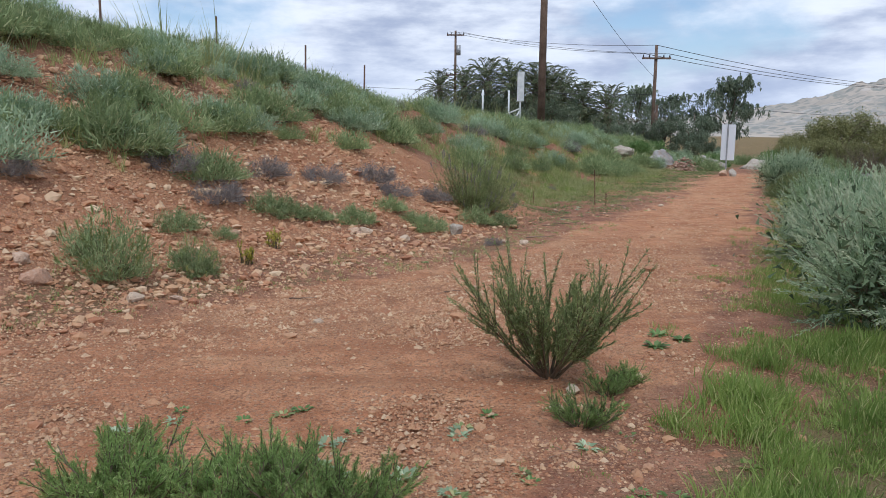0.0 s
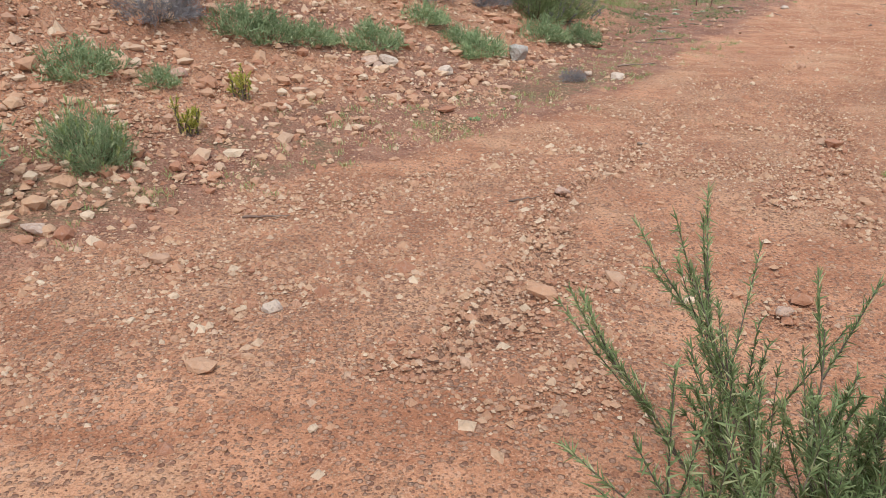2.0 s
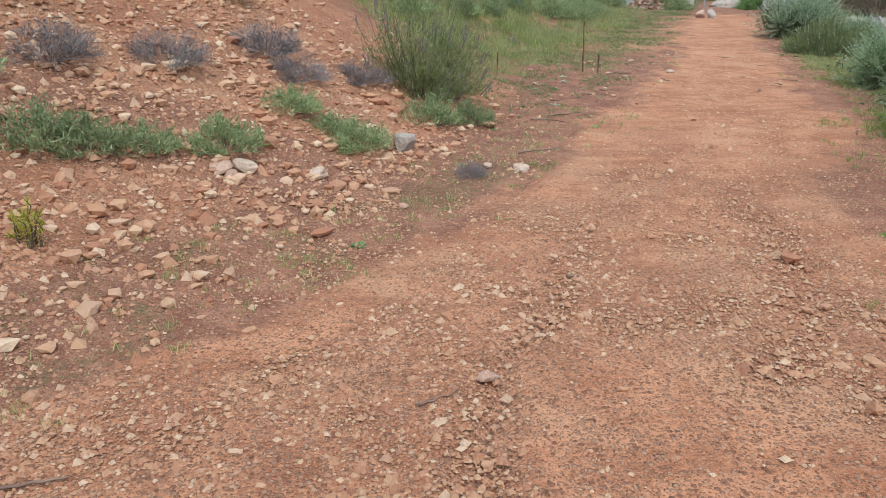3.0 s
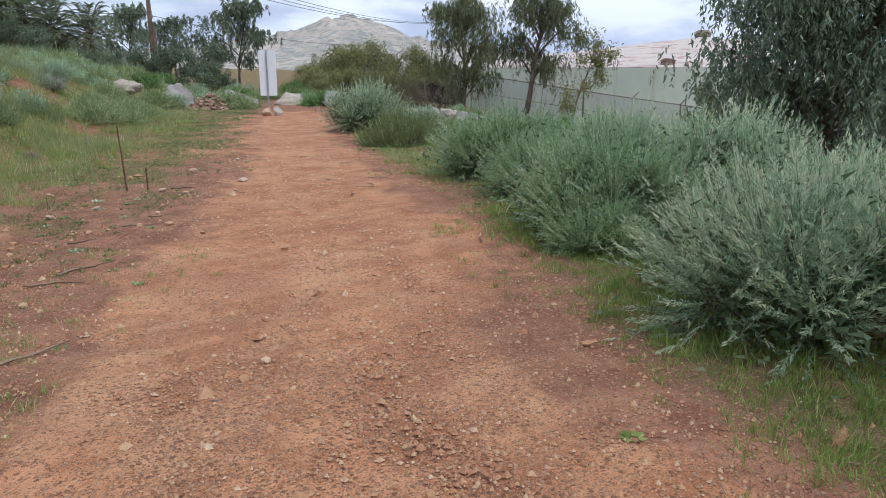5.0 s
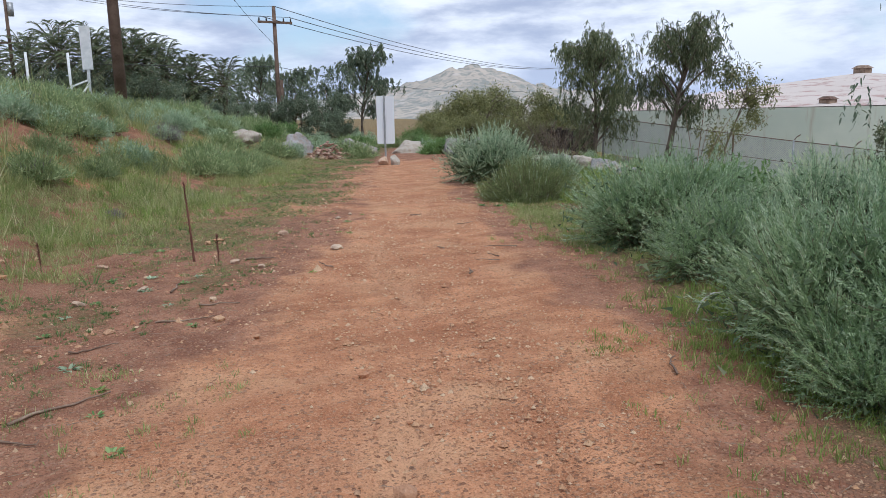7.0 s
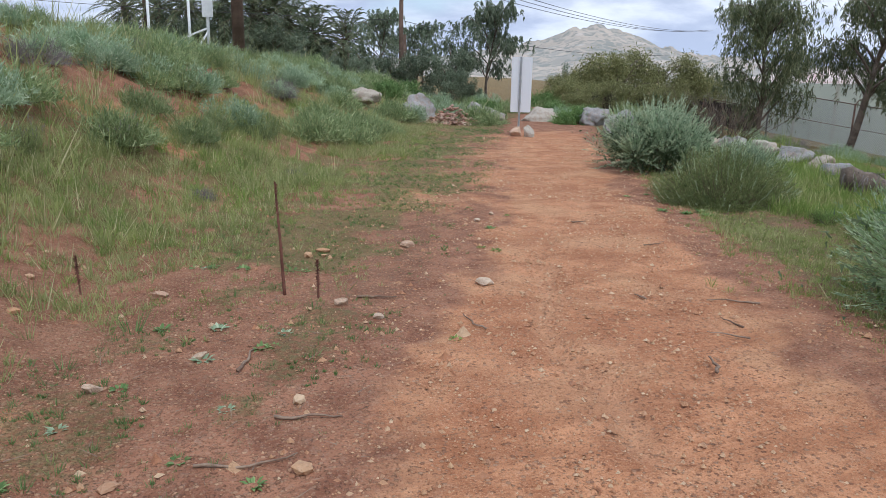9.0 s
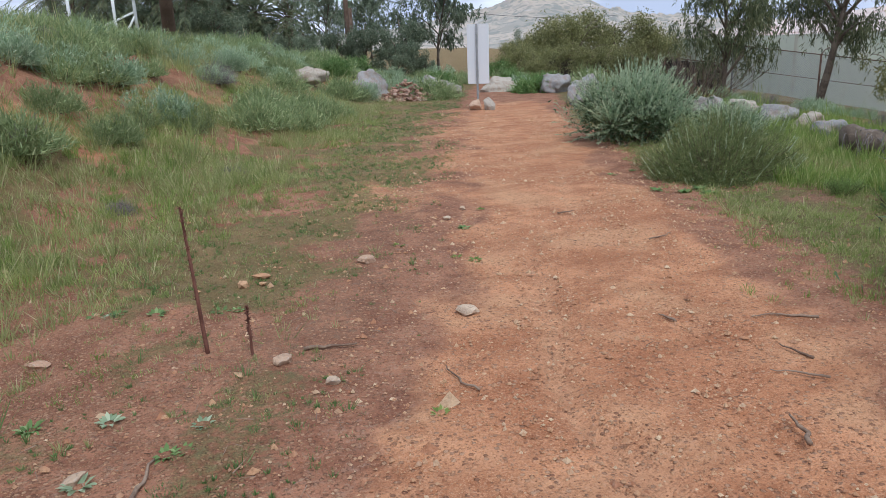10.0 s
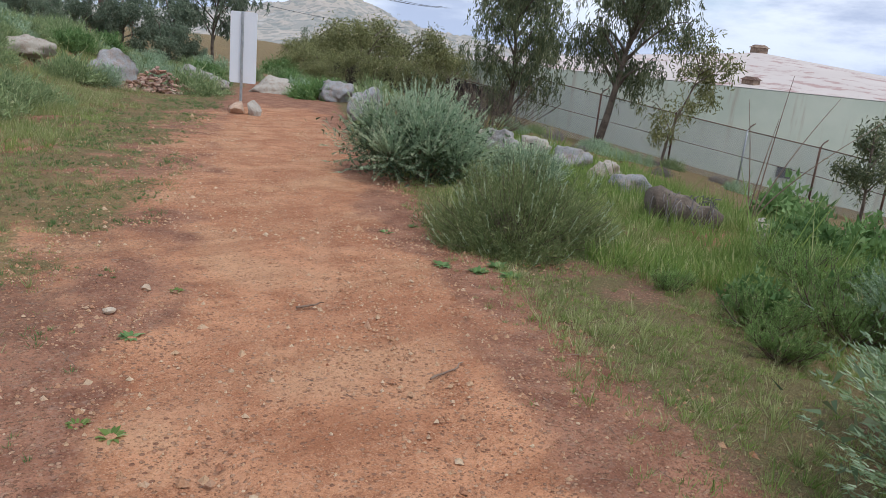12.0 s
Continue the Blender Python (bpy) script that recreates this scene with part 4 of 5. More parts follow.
for ob, x, y, s in ((low_bush, -2.05, 9.55, 1.0), (low_bush, -1.75, 9.75, 0.9), (low_bush, -1.25, 10.15, 1.1), (low_bush, -0.86, 11.33, 1.0), (low_bush, -0.24, 11.0, 1.1), (low_bush, -0.5, 11.2, 0.8),
                    (low_bush, 0.5, 12.2, 1.2), (low_bush, 1.0, 12.5, 1.0), (low_bush, -2.9, 7.85, 1.0), (low_bush, -2.5, 8.15, 0.6), (low_bush, -2.55, 7.1, 0.8), (low_bush, -3.3, 6.7, 1.0),
                    (grey_bush, -2.86, 9.1, 1.0), (grey_bush, 0.72, 10.45, 0.42), (grey_bush, -0.85, 12.2, 0.9), (grey_bush, -1.9, 11.4, 1.0), (grey_bush, -1.2, 12.6, 1.1), (grey_bush, -2.6, 10.6, 1.0), (grey_bush, -0.2, 12.9, 0.9),
                    (bank_bush, -2.4, 6.95, 0.7), (hill_broom, 2.08, 21.97, 0.62), (bank_bush, 3.88, 25.27, 0.75), (bank_bush, 4.2, 25.1, 0.6), (grey_bush, 3.0, 20.6, 0.5), (grey_bush, 4.4, 22.4, 0.45), (hill_broom, 1.2, 20.6, 0.5), (bank_bush, 2.9, 23.4, 0.7), (hill_bush2, 2.0, 22.1, 1.1), (hill_bush2, 3.0, 23.6, 0.9), (bank_bush, 3.4, 24.8, 0.9), (bank_bush, 4.3, 25.6, 0.9), (hill_bush2, 5.4, 26.6, 1.4), (hill_bush2, 6.3, 27.4, 1.4), (hill_bush2, 6.9, 28.6, 1.3), (hill_bush2, 5.9, 28.4, 1.4), (hill_bush2, 7.6, 29.3, 1.0)):
    put(ob, x, y, 0.01, (x * 977 + y * 131) % 360, s)
rng = random.Random(4)
count = 0
while count < 430:
    u, v = rng.uniform(-12, 34), rng.uniform(3.2, 13.5)
    x, y = 2.3 + 0.465 * u - 0.885 * v, 10 + 0.885 * u + 0.465 * v
    toe = 2.0 + 2.2 * float(smooth(2, 9, u))
    dense = float(smooth(toe + 1.2, toe + 4.0, v)) * (0.35 + 0.65 * float(smooth(0.35, 0.55, vnoise(x * 0.5, y * 0.5, 51)))) + 0.05 + 0.5 * float(smooth(6.0, 7.5, v))
    if rng.random() > dense or (u < 3 and v < 4.6):
        continue
    kind = rng.choices((hill_bush, hill_bush2, grey_bush, low_bush), (4, 6, 1.0, 2))[0]
    put(kind, x, y, 0.02, rng.uniform(0, 360), rng.uniform(0.7, 1.35) * (1.4 if kind is low_bush else 1.0))
    count += 1

# ================= grasses =================
spots, pale = [], []
rng = random.Random(8)
for _ in range(300):
    u, v = rng.uniform(5.5, 21), rng.uniform(1.5, 6.8)
    x, y = 2.3 + 0.465 * u - 0.885 * v, 10 + 0.885 * u + 0.465 * v
    if float(vnoise(x * 0.8, y * 0.8, 61)) < 0.50 - 0.22 * float(smooth(2, 4, v)):
        continue
    h = 0.035 + 0.16 * float(smooth(2.2, 3.8, v)) * rng.uniform(0.5, 1.3)
    (spots if rng.random() < 0.4 else pale).append((x, y, 0.34, rng.randint(150, 260), h))
for _ in range(210):
    u, v = rng.uniform(-7, 22), rng.uniform(-4.8, -1.45)
    x, y = 2.3 + 0.465 * u - 0.885 * v, 10 + 0.885 * u + 0.465 * v
    spots.append((x, y, 0.3, rng.randint(70, 190), rng.uniform(0.035, 0.10)))
for _ in range(90):
    x, y = rng.uniform(1.0, 3.4), rng.uniform(2.0, 5.2)
    u, v = along(x, y)
    if float(v) < float(trail_edges(u)[1]) - 0.22:
        spots.append((x, y, 0.2, 420, rng.uniform(0.08, 0.24)))
for _ in range(26):
    spots.append((rng.uniform(9.6, 12.2), rng.uniform(17.2, 20.3), 0.28, 240, rng.uniform(0.15, 0.32)))
for _ in range(46):
    pale.append((rng.uniform(9.8, 13.2), rng.uniform(16.4, 20.6), 0.3, 200, rng.uniform(0.15, 0.34)))
for _ in range(20):
    spots.append((rng.uniform(-1.5, -0.25), rng.uniform(2.4, 2.9), 0.12, 110, rng.uniform(0.06, 0.14)))
for _ in range(95):
    u = rng.uniform(-7, 3)
    left, right = trail_edges(u)
    v = float(left) + rng.uniform(-0.25, 0.7)
    pale.append((2.3 + 0.465 * u - 0.885 * v, 10 + 0.885 * u + 0.465 * v, 0.22, 60, 0.07))
for _ in range(260):
    u, v = rng.uniform(-9, 32), rng.uniform(5.2, 13)
    pale.append((2.3 + 0.465 * u - 0.885 * v, 10 + 0.885 * u + 0.465 * v, 0.5, 150, rng.uniform(0.2, 0.45)))
# Green fringe at the foot of the sage shrubs.
fringe = random.Random(77)
for _ in range(260):
    u, v = fringe.uniform(-3.2, 4.5), -1.95 - 1.2 * fringe.uniform(0, 1) ** 0.7
    spots.append((2.3 + 0.465 * u - 0.885 * v, 10 + 0.885 * u + 0.465 * v, 0.24, 190, fringe.uniform(0.05, 0.15)))
grass_patch("grass", spots, M_GRASS, "fresh green spring grass beside the trail", 2)
grass_patch("pale_grass", pale, M_DRYGRASS, "thin pale grass and weeds on the bank", 3)

lawn("short_grass", 200000, lawn_right, lambda u, v, x, y: 0.022 + 0.032 * vnoise(x * 0.9, y * 0.9, 64) + 0.12 * smooth(2.8, 4.2, -v), M_GRASS, "short bright green grass beside the trail", 5, (-1, 16, 2, 30))
lawn("meadow_grass", 90000, lawn_left, lambda u, v, x, y: 0.025 + 0.035 * vnoise(x * 0.9, y * 0.9, 65) + 0.09 * smooth(2.6, 3.8, v), M_MEADOW, "thin yellow-green meadow grass beside the trail", 6, (-4, 12, 12, 34))
lawn("verge_grass", 150000, lambda u, v, x, y: smooth(0.15, 0.9, trail_edges(u)[1] - v) * (1 - smooth(3.5, 5, -v)) * smooth(4, 7, u) * (0.1 + smooth(0.34, 0.52, vnoise(x * 1.1, y * 1.1, 8) * 0.5 + vnoise(x * 4.3, y * 4.3, 9) * 0.5)), lambda u, v, x, y: 0.028 + 0.035 * vnoise(x * 1.7, y * 1.7, 68), M_MEADOW, "short rough green grass on the trail's verge", 11, (6, 14, 13.5, 26))
lawn("verge_weeds", 80000, lambda u, v, x, y: smooth(0.1, 0.5, v - trail_edges(u)[0]) * (1 - smooth(1.6, 3.0, v - trail_edges(u)[0])) * smooth(1, 4, u) * smooth(0.42, 0.6, vnoise(x * 1.1, y * 1.1, 8) * 0.6 + vnoise(x * 3.3, y * 3.3, 9) * 0.4), lambda u, v, x, y: 0.018 + 0.02 * vnoise(x * 2, y * 2, 67), M_WEED, "tiny green weeds creeping over the trail's verge", 9, (-2, 13, 10, 33))
lawn("hill_grass", 60000, crest_cover, lambda u, v, x, y: 0.16 + 0.25 * vnoise(x * 0.7, y * 0.7, 66), M_MEADOW, "tall wild grass covering the hillside", 7, (-14, 10, 4, 42))

# ================= stones and gravel =================
pebbles("bank_stones", 6500, on_bank, 0.046, "angular red and pale stones on the bare bank", area=(-6, 4, 3, 20))
pebbles("bank_gravel", 17000, on_bank, 0.026, "small red and pale stones on the bare bank", 0, area=(-6, 4, 3, 20))
pebbles("coarse_gravel", 75000, at_start, 0.0125, "loose gravel at the wide start of the trail", 0, (-5.5, 3, 2, 12), 0.55)
pebbles("coarse_stones", 1500, at_start, 0.022, "loose stones at the wide start of the trail", 1, (-5.5, 3, 2, 12), 0.45)
pebbles("trail_gravel", 42000, on_trail, 0.0125, "small loose gravel on the trail", 0, (-2, 12, 8, 30))
pebbles("verge_stones", 4500, by_edges, 0.012, "small stones along the trail edges", 0, (-4, 13, 3, 30), 0.6)
ROCK = "pale angular field stone on the red soil"
for i, (x, y, s) in enumerate(((0.34, 7.15, 0.10), (-0.97, 5.57, 0.11), (1.2, 10.6, 0.16), (-1.24, 9.78, 0.20), (-1.08, 9.92, 0.24), (-2.43, 8.37, 0.15), (1.11, 5.73, 0.09), (-0.56, 10.15, 0.18), (-1.13, 9.7, 0.16), (0.1, 9.66, 0.10), (-3.33, 5.88, 0.26),
                               (0.75, 3.98, 0.11), (0.62, 3.72, 0.08), (4.93, 16.4, 0.15), (4.74, 17.75, 0.14), (3.78, 16.2, 0.12), (2.62, 16.8, 0.13), (2.85, 15.5, 0.10), (3.95, 15.85, 0.08), (2.35, 15.2, 0.09), (6.1, 19.0, 0.08), (5.8, 18.7, 0.08), (-2.6, 6.0, 0.18), (-2.3, 6.15, 0.14), (-3.6, 6.1, 0.2), (0.9, 10.7, 0.12))):
    rock("rock", x, y, (s * 1.2, s * 0.9, s * 0.62), 100 + i, M_STONE, ROCK, "loose stones", 0.3, i * 77)
rock("rock", 0.19, 11.2, (0.26, 0.22, 0.28), 91, M_PALE, "grey and white rounded rock at the bank's foot", "loose stones", 0.25, 20)

# ================= boulders round the trail's end =================
BO = "rounded grey granite boulder beside the trail"
rock("boulder", 8.3, 35.3, (1.6, 1.2, 0.85), 201, M_PALE, "pale flat-topped boulder in the grass", "boulders", 0.4, 0, 3)
rock("boulder", 10.9, 36.6, (1.9, 1.4, 1.25), 202, M_BOULDER, BO, "boulders", 0.35, 30, 3)
rock("boulder", 13.1, 35.6, (1.5, 0.9, 0.9), 203, M_BOULDER, BO, "boulders", 0.3, -20, 3)
rock("boulder", 15.1, 35.2, (1.7, 0.9, 0.7), 204, M_PALE, "long pale block of stone beside the trail", "boulders", 0.25, -10, 3)
rock("boulder", 16.0, 33.1, (1.35, 1.0, 0.95), 205, M_BOULDER, BO, "boulders", 0.25, 60, 3)
rock("boulder", 14.0, 28.5, (1.15, 1.0, 1.0), 206, M_BOULDER, BO, "boulders", 0.25, 10, 3)
for i, (x, y, s) in enumerate(((14.2, 25.2, 0.9), (14.1, 24.2, 0.9), (13.9, 23.2, 0.8), (13.7, 22.3, 0.8), (13.4, 21.3, 0.7), (12.9, 20.4, 0.75), (12.5, 18.2, 0.6))):
    rock("boulder", x, y, (s, s * 0.75, s * 0.6), 220 + i, M_BOULDER if i % 2 else M_PALE, "pale angular rock in the row beside the fence", "row of rocks", 0.25, i * 50, 3)

rng = random.Random(12)
b = Build()
for i in range(240):
    d, an = rng.uniform(0, 1) ** 0.6, rng.uniform(0, 6.28)
    vs, fs = rock_mesh(400 + i % 12, (rng.uniform(0.14, 0.3), rng.uniform(0.1, 0.2), rng.uniform(0.07, 0.13)), 1)
    m = pose(11.2 + 1.0 * d * math.cos(an), 34.0 + 0.7 * d * math.sin(an), float(ground_z(11.2, 34.0)) + rng.uniform(0, 0.62) * (1 - d), rng.uniform(-25, 25), rng.uniform(-25, 25), rng.uniform(0, 360))
    b.add([tuple(m @ Vector(v)) for v in vs], fs)
tagged(b.done("rubble_heap", M_RUBBLE, flat=True), "heap of broken red bricks and stones", "rubble", kind="stuff")

# ================= the sign =================
SX, SY = 11.27, 29.1
sign = thing("road_sign", "blank back of a tall grey-white metal sign on a post", "sign", pose(SX, SY, float(ground_z(SX, SY)), 0, 0, -38))
b = Build()
w, z0, z1, rr = 0.27, 0.62, 2.03, 0.035
loop = []
for cx, cz, a0 in ((w - rr, z1 - rr, 0), (-w + rr, z1 - rr, 90), (-w + rr, z0 + rr, 180), (w - rr, z0 + rr, 270)):
    loop += [(cx + rr * math.cos(radians(a0 + k * 22.5)), cz + rr * math.sin(radians(a0 + k * 22.5))) for k in range(5)]
k = len(loop)
b.add([(x, 0.0, z) for x, z in loop] + [(x, 0.005, z) for x, z in loop], [[i, (i + 1) % k, k + (i + 1) % k, k + i] for i in range(k)])
b.f += [list(range(k)), list(range(k, 2 * k))[::-1]]
b.done("panel", M_SIGN, sign, "plain pale metal panel", True)
Build().box((0.05, 0.045, 2.35), pose(-0.02, -0.026, 0.86), 0.006).done("post", M_GALV, sign, "galvanised steel post", True)
for z in (0.85, 1.8):
    Build().tube([(-0.02, -0.056, z), (-0.02, -0.045, z)], 0.012, 6).done("bolt", M_GALV, sign)
rock("rock", SX - 0.17, SY - 0.12, (0.42, 0.36, 0.42), 301, M_STONE, "rough stone at the foot of the sign post", "", 0.25, 15)
rock("rock", SX + 0.17, SY - 0.2, (0.42, 0.36, 0.46), 302, M_PALE, "pale stone at the foot of the sign post", "", 0.25, 70)

# ================= tank, fence and trees below the trail =================
TX, TY, TR, T0, T1 = 51.0, 39.2, 19.9, -3.6, 1.42
tank = thing("water_tank", "large round pale green water tank with a flaking low roof", "water tank", pose(TX, TY, 0))
seg = 120
an = np.arange(seg) * 2 * math.pi / seg
ring = np.stack([np.cos(an), np.sin(an), np.zeros(seg)], 1)
quad = [[i, (i + 1) % seg, seg + (i + 1) % seg, seg + i] for i in range(seg)]
Build().add(np.vstack([ring * TR + (0, 0, T0), ring * TR + (0, 0, T1)]), quad).done("wall", M_TANK, tank)
rows_ = np.linspace(1.0, 0.02, 14)
b = Build()
b.v.append(np.vstack([ring * TR * s + (0, 0, T1 + 0.03 + 2.25 * (1 - s)) for s in rows_]))
b.f = [[r0 * seg + i, r0 * seg + (i + 1) % seg, (r0 + 1) * seg + (i + 1) % seg, (r0 + 1) * seg + i] for r0 in range(len(rows_) - 1) for i in range(seg)]
b.f.append(list(range((len(rows_) - 1) * seg, len(rows_) * seg)))
b.done("roof", M_ROOF, tank, "pale roof with flaking reddish paint")


def louvre_vent(x, y, z, s, roof_mat):
    v = part("vent", *(lambda b: (np.vstack(b.v), b.f))(Build().box((s, s, s * 0.5), pose(x, y, z + s * 0.25), 0.02)), M_STICK, tank, "boxed roof vent", True)
    b = Build()
    b.add([(-0.62 * s, -0.62 * s, 0), (0.62 * s, -0.62 * s, 0), (0.62 * s, 0.62 * s, 0), (-0.62 * s, 0.62 * s, 0), (-0.3 * s, -0.3 * s, 0.25 * s), (0.3 * s, -0.3 * s, 0.25 * s), (0.3 * s, 0.3 * s, 0.25 * s), (-0.3 * s, 0.3 * s, 0.25 * s)],
          [[0, 1, 5, 4], [1, 2, 6, 5], [2, 3, 7, 6], [3, 0, 4, 7], [4, 5, 6, 7], [3, 2, 1, 0]])
    cap = b.done("cap", roof_mat, v, "", True)
    cap.location = (x, y, z + s * 0.5)


louvre_vent(34.6 - TX, 30.6 - TY, T1 + 0.08, 0.55, M_RUST)
louvre_vent(0, 0, T1 + 2.15, 0.8, M_STICK)
hx_, hy_ = 34.2 - TX, 28.2 - TY
hl = math.hypot(hx_, hy_)
Build().box((0.08, 0.55, 0.42), pose(hx_ / hl * (TR + 0.03), hy_ / hl * (TR + 0.03), -1.75, 0, 0, math.degrees(math.atan2(hy_, hx_))), 0.01).done("hatch", M_DARKBOX, tank, "small dark grille", True)


def fence_run(posts, label, post_mats, infill, group, height=1.75):
    """A chain-link fence over posts at (x, y)."""
    top = thing("chain_link_fence", label, "fence", group=group)
    tops = []
    for i, (x, y) in enumerate(posts):
        z = float(ground_z(x, y))
        b = Build().tube([(x, y, z - 0.2), (x, y, z + height)], 0.03, 8)
        p = b.done("post", post_mats[i % len(post_mats)], top)
        Build().tube([(x, y, z + height - 0.02), (x + 0.10, y - 0.02, z + height + 0.10), (x + 0.26, y - 0.05, z + height + 0.18)], 0.018, 5).done("barb_arm", M_RUST, p)
        tops.append((x, y, z))
    for (xa, ya, za), (xb, yb, zb) in zip(tops, tops[1:]):
        Build().tube([(xa, ya, za + height - 0.03), (xb, yb, zb + height - 0.03)], 0.016, 6).done("rail", M_RUST, top)
        Build().tube([(xa, ya, za + height * 0.52), (xb, yb, zb + height * 0.52)], 0.010, 5).done("rail", M_RUST, top)
        length = math.hypot(xb - xa, yb - ya)
        b = Build()
        if infill == "mesh":
            n = int((length + height) / 0.075)
            for k in range(n):
                for sgn in (1, -1):
                    s0 = k * 0.075 - height if sgn > 0 else k * 0.075
                    s1 = s0 + sgn * height
                    lo, hi = 0.0, 1.0
                    if sgn > 0:
                        lo, hi = max(0, -s0 / height), min(1, (length - s0) / height)
                    else:
                        lo, hi = max(0, (s0 - length) / height), min(1, s0 / height)
                    if hi <= lo:
                        continue
                    pts = []
                    for f in (lo, hi):
                        s = (s0 + (s1 - s0) * f) / length
                        pts.append((xa + (xb - xa) * s, ya + (yb - ya) * s, za + (zb - za) * s + 0.03 + f * (height - 0.06)))
                    b.tube(pts, 0.0055, 3, False)
            b.done("wire_mesh", M_GALV, top, "grey diamond wire mesh", True)
        else:
            n = int(length / 0.16)
            for k in range(n):
                s = (k + 0.5) / n
                slat = Build().box((length / n * 0.93, 0.02, height - 0.12 - 0.04 * (k * 7 % 3)), pose(xa + (xb - xa) * s, ya + (yb - ya) * s, za + (zb - za) * s + height * 0.5, 0, 0, math.degrees(math.atan2(yb - ya, xb - xa))))
                slat.done("slat", M_SLAT, top, "", True)
    return top


fence_run([(21.9, 31.6), (23.2, 29.3), (24.05, 27.1), (24.65, 25.1), (24.95, 23.15), (25.1, 21.4), (25.2, 19.0), (25.2, 16.5)], "chain-link fence with rusted posts before the tank", (M_GALV, M_RUST, M_RUST), "mesh", "fences", 1.62)
fence_run([(21.8, 32.0), (21.6, 34.6), (21.4, 37.8), (21.2, 41.0), (21.0, 44.5)], "fence filled with dark brown slats", (M_RUST,), "slats", "fences", 1.0)

EUC = "eucalyptus tree with drooping grey-green leaves by the tank"
t_ = weeping_tree(31, "eucalyptus_tree", EUC, 5.0, 1.75, 0.12, M_EUC, (0.0, 0.0), 22, 15, (0.15, 0.028), 0.75, "eucalyptus trees")
t_.matrix_basis = on_ground(21.0, 31.1, 0, 0)
t_ = weeping_tree(33, "eucalyptus_tree", "leaning eucalyptus tree with a bare lower trunk", 5.3, 1.75, 0.34, M_EUC, (0.17, -0.13), 17, 14, (0.15, 0.027), 0.8, "eucalyptus trees", 0.13)
t_.matrix_basis = on_ground(21.4, 27.9, 0, 0)
t_ = tree(35, "young_tree", "slender young tree with sparse leaves", 3.7, 1.15, 0.35, 3400, (0.12, 0.034), M_OLIVE, (0.12, -0.06), 11, 0.5, "eucalyptus trees", trunk_r=0.05, clumps=44)
t_.matrix_basis = on_ground(22.7, 26.3, 0, 0)
t_ = tree(37, "young_tree", "small leafy tree before the tank", 2.6, 0.95, 0.3, 2600, (0.12, 0.035), M_EUC, (0.03, 0.0), 8, 0.4, trunk_r=0.05, clumps=34)
t_.matrix_basis = on_ground(24.0, 21.5, 0, 0)
t_ = weeping_tree(39, "pepper_tree", "broad dark green drooping pepper tree", 5.8, 3.1, 0.06, M_PEPPER, (0.02, 0.0), 50, 30, (0.13, 0.036), 1.0, "", 0.16)
t_.matrix_basis = on_ground(17.5, 14.4, 0, 0)

# ================= far trees, poles and wires =================
FAR = "trees beyond the trail"
euc_far = weeping_tree(41, "eucalyptus_tree", "tall open eucalyptus tree far beyond the sign", 6.0, 2.3, 0.24, M_DARK, (0.03, 0.0), 15, 8, (0.24, 0.055), 0.6, FAR)
euc_far.matrix_basis = on_ground(19.6, 50.8, 0.2)
for x, y, s in ((14.5, 55.7, 0.8), (16.4, 53.1, 0.72)):
    put(euc_far, x, y, 0.2, x * 50, s)
round_far = tree(43, "round_tree", "dark green rounded tree beyond the boulders", 3.1, 1.5, 0.05, 7000, (0.17, 0.05), M_DARK, (0, 0), 14, 0.3, FAR, clumps=60)
round_far.matrix_basis = on_ground(17.3, 50.7, 0.1)
for x, y, s in ((14.8, 49.4, 0.75), (13.2, 48.6, 0.55), (16.2, 48.5, 0.62), (18.1, 49.3, 0.4), (12.0, 50.4, 0.5), (10.6, 52.0, 0.5), (9.0, 54.0, 0.6), (31.0, 62.0, 0.7)):
    put(round_far, x, y, 0.1, x * 70, s)
brown_far = tree(45, "olive_tree", "broad brownish olive-green tree beyond the fence", 2.7, 2.1, 0.05, 11000, (0.14, 0.042), M_OLIVE, (0, 0), 16, 0.3, FAR, clumps=70)
brown_far.matrix_basis = on_ground(24.5, 45.0, 0.1)
for x, y, s in ((27.4, 45.5, 0.95), (30.2, 45.9, 0.85), (27.7, 52.4, 0.8), (22.6, 47.8, 0.6), (33.5, 50.0, 0.8)):
    put(brown_far, x, y, 0.1, x * 90, s)
green_far = dome_shrub(47, "green_shrub", "bright green leafy shrub behind the stone block", 1.0, 1.0, 260, 26, (0.12, 0.035), (M_WEED, M_WEED), 0.4, 0.6, "shrubs beyond the sign")
green_far.matrix_basis = on_ground(15.6, 33.6, 0, 0, 0.85)
for x, y, s in ((21.3, 46.8, 1.1), (18.5, 40.5, 0.8), (12.4, 35.5, 0.5), (16.4, 36.5, 0.8), (14.0, 38.0, 0.9), (10.5, 40.0, 0.9), (12.2, 43.0, 1.0)):
    put(green_far, x, y, 0, x * 33, s)

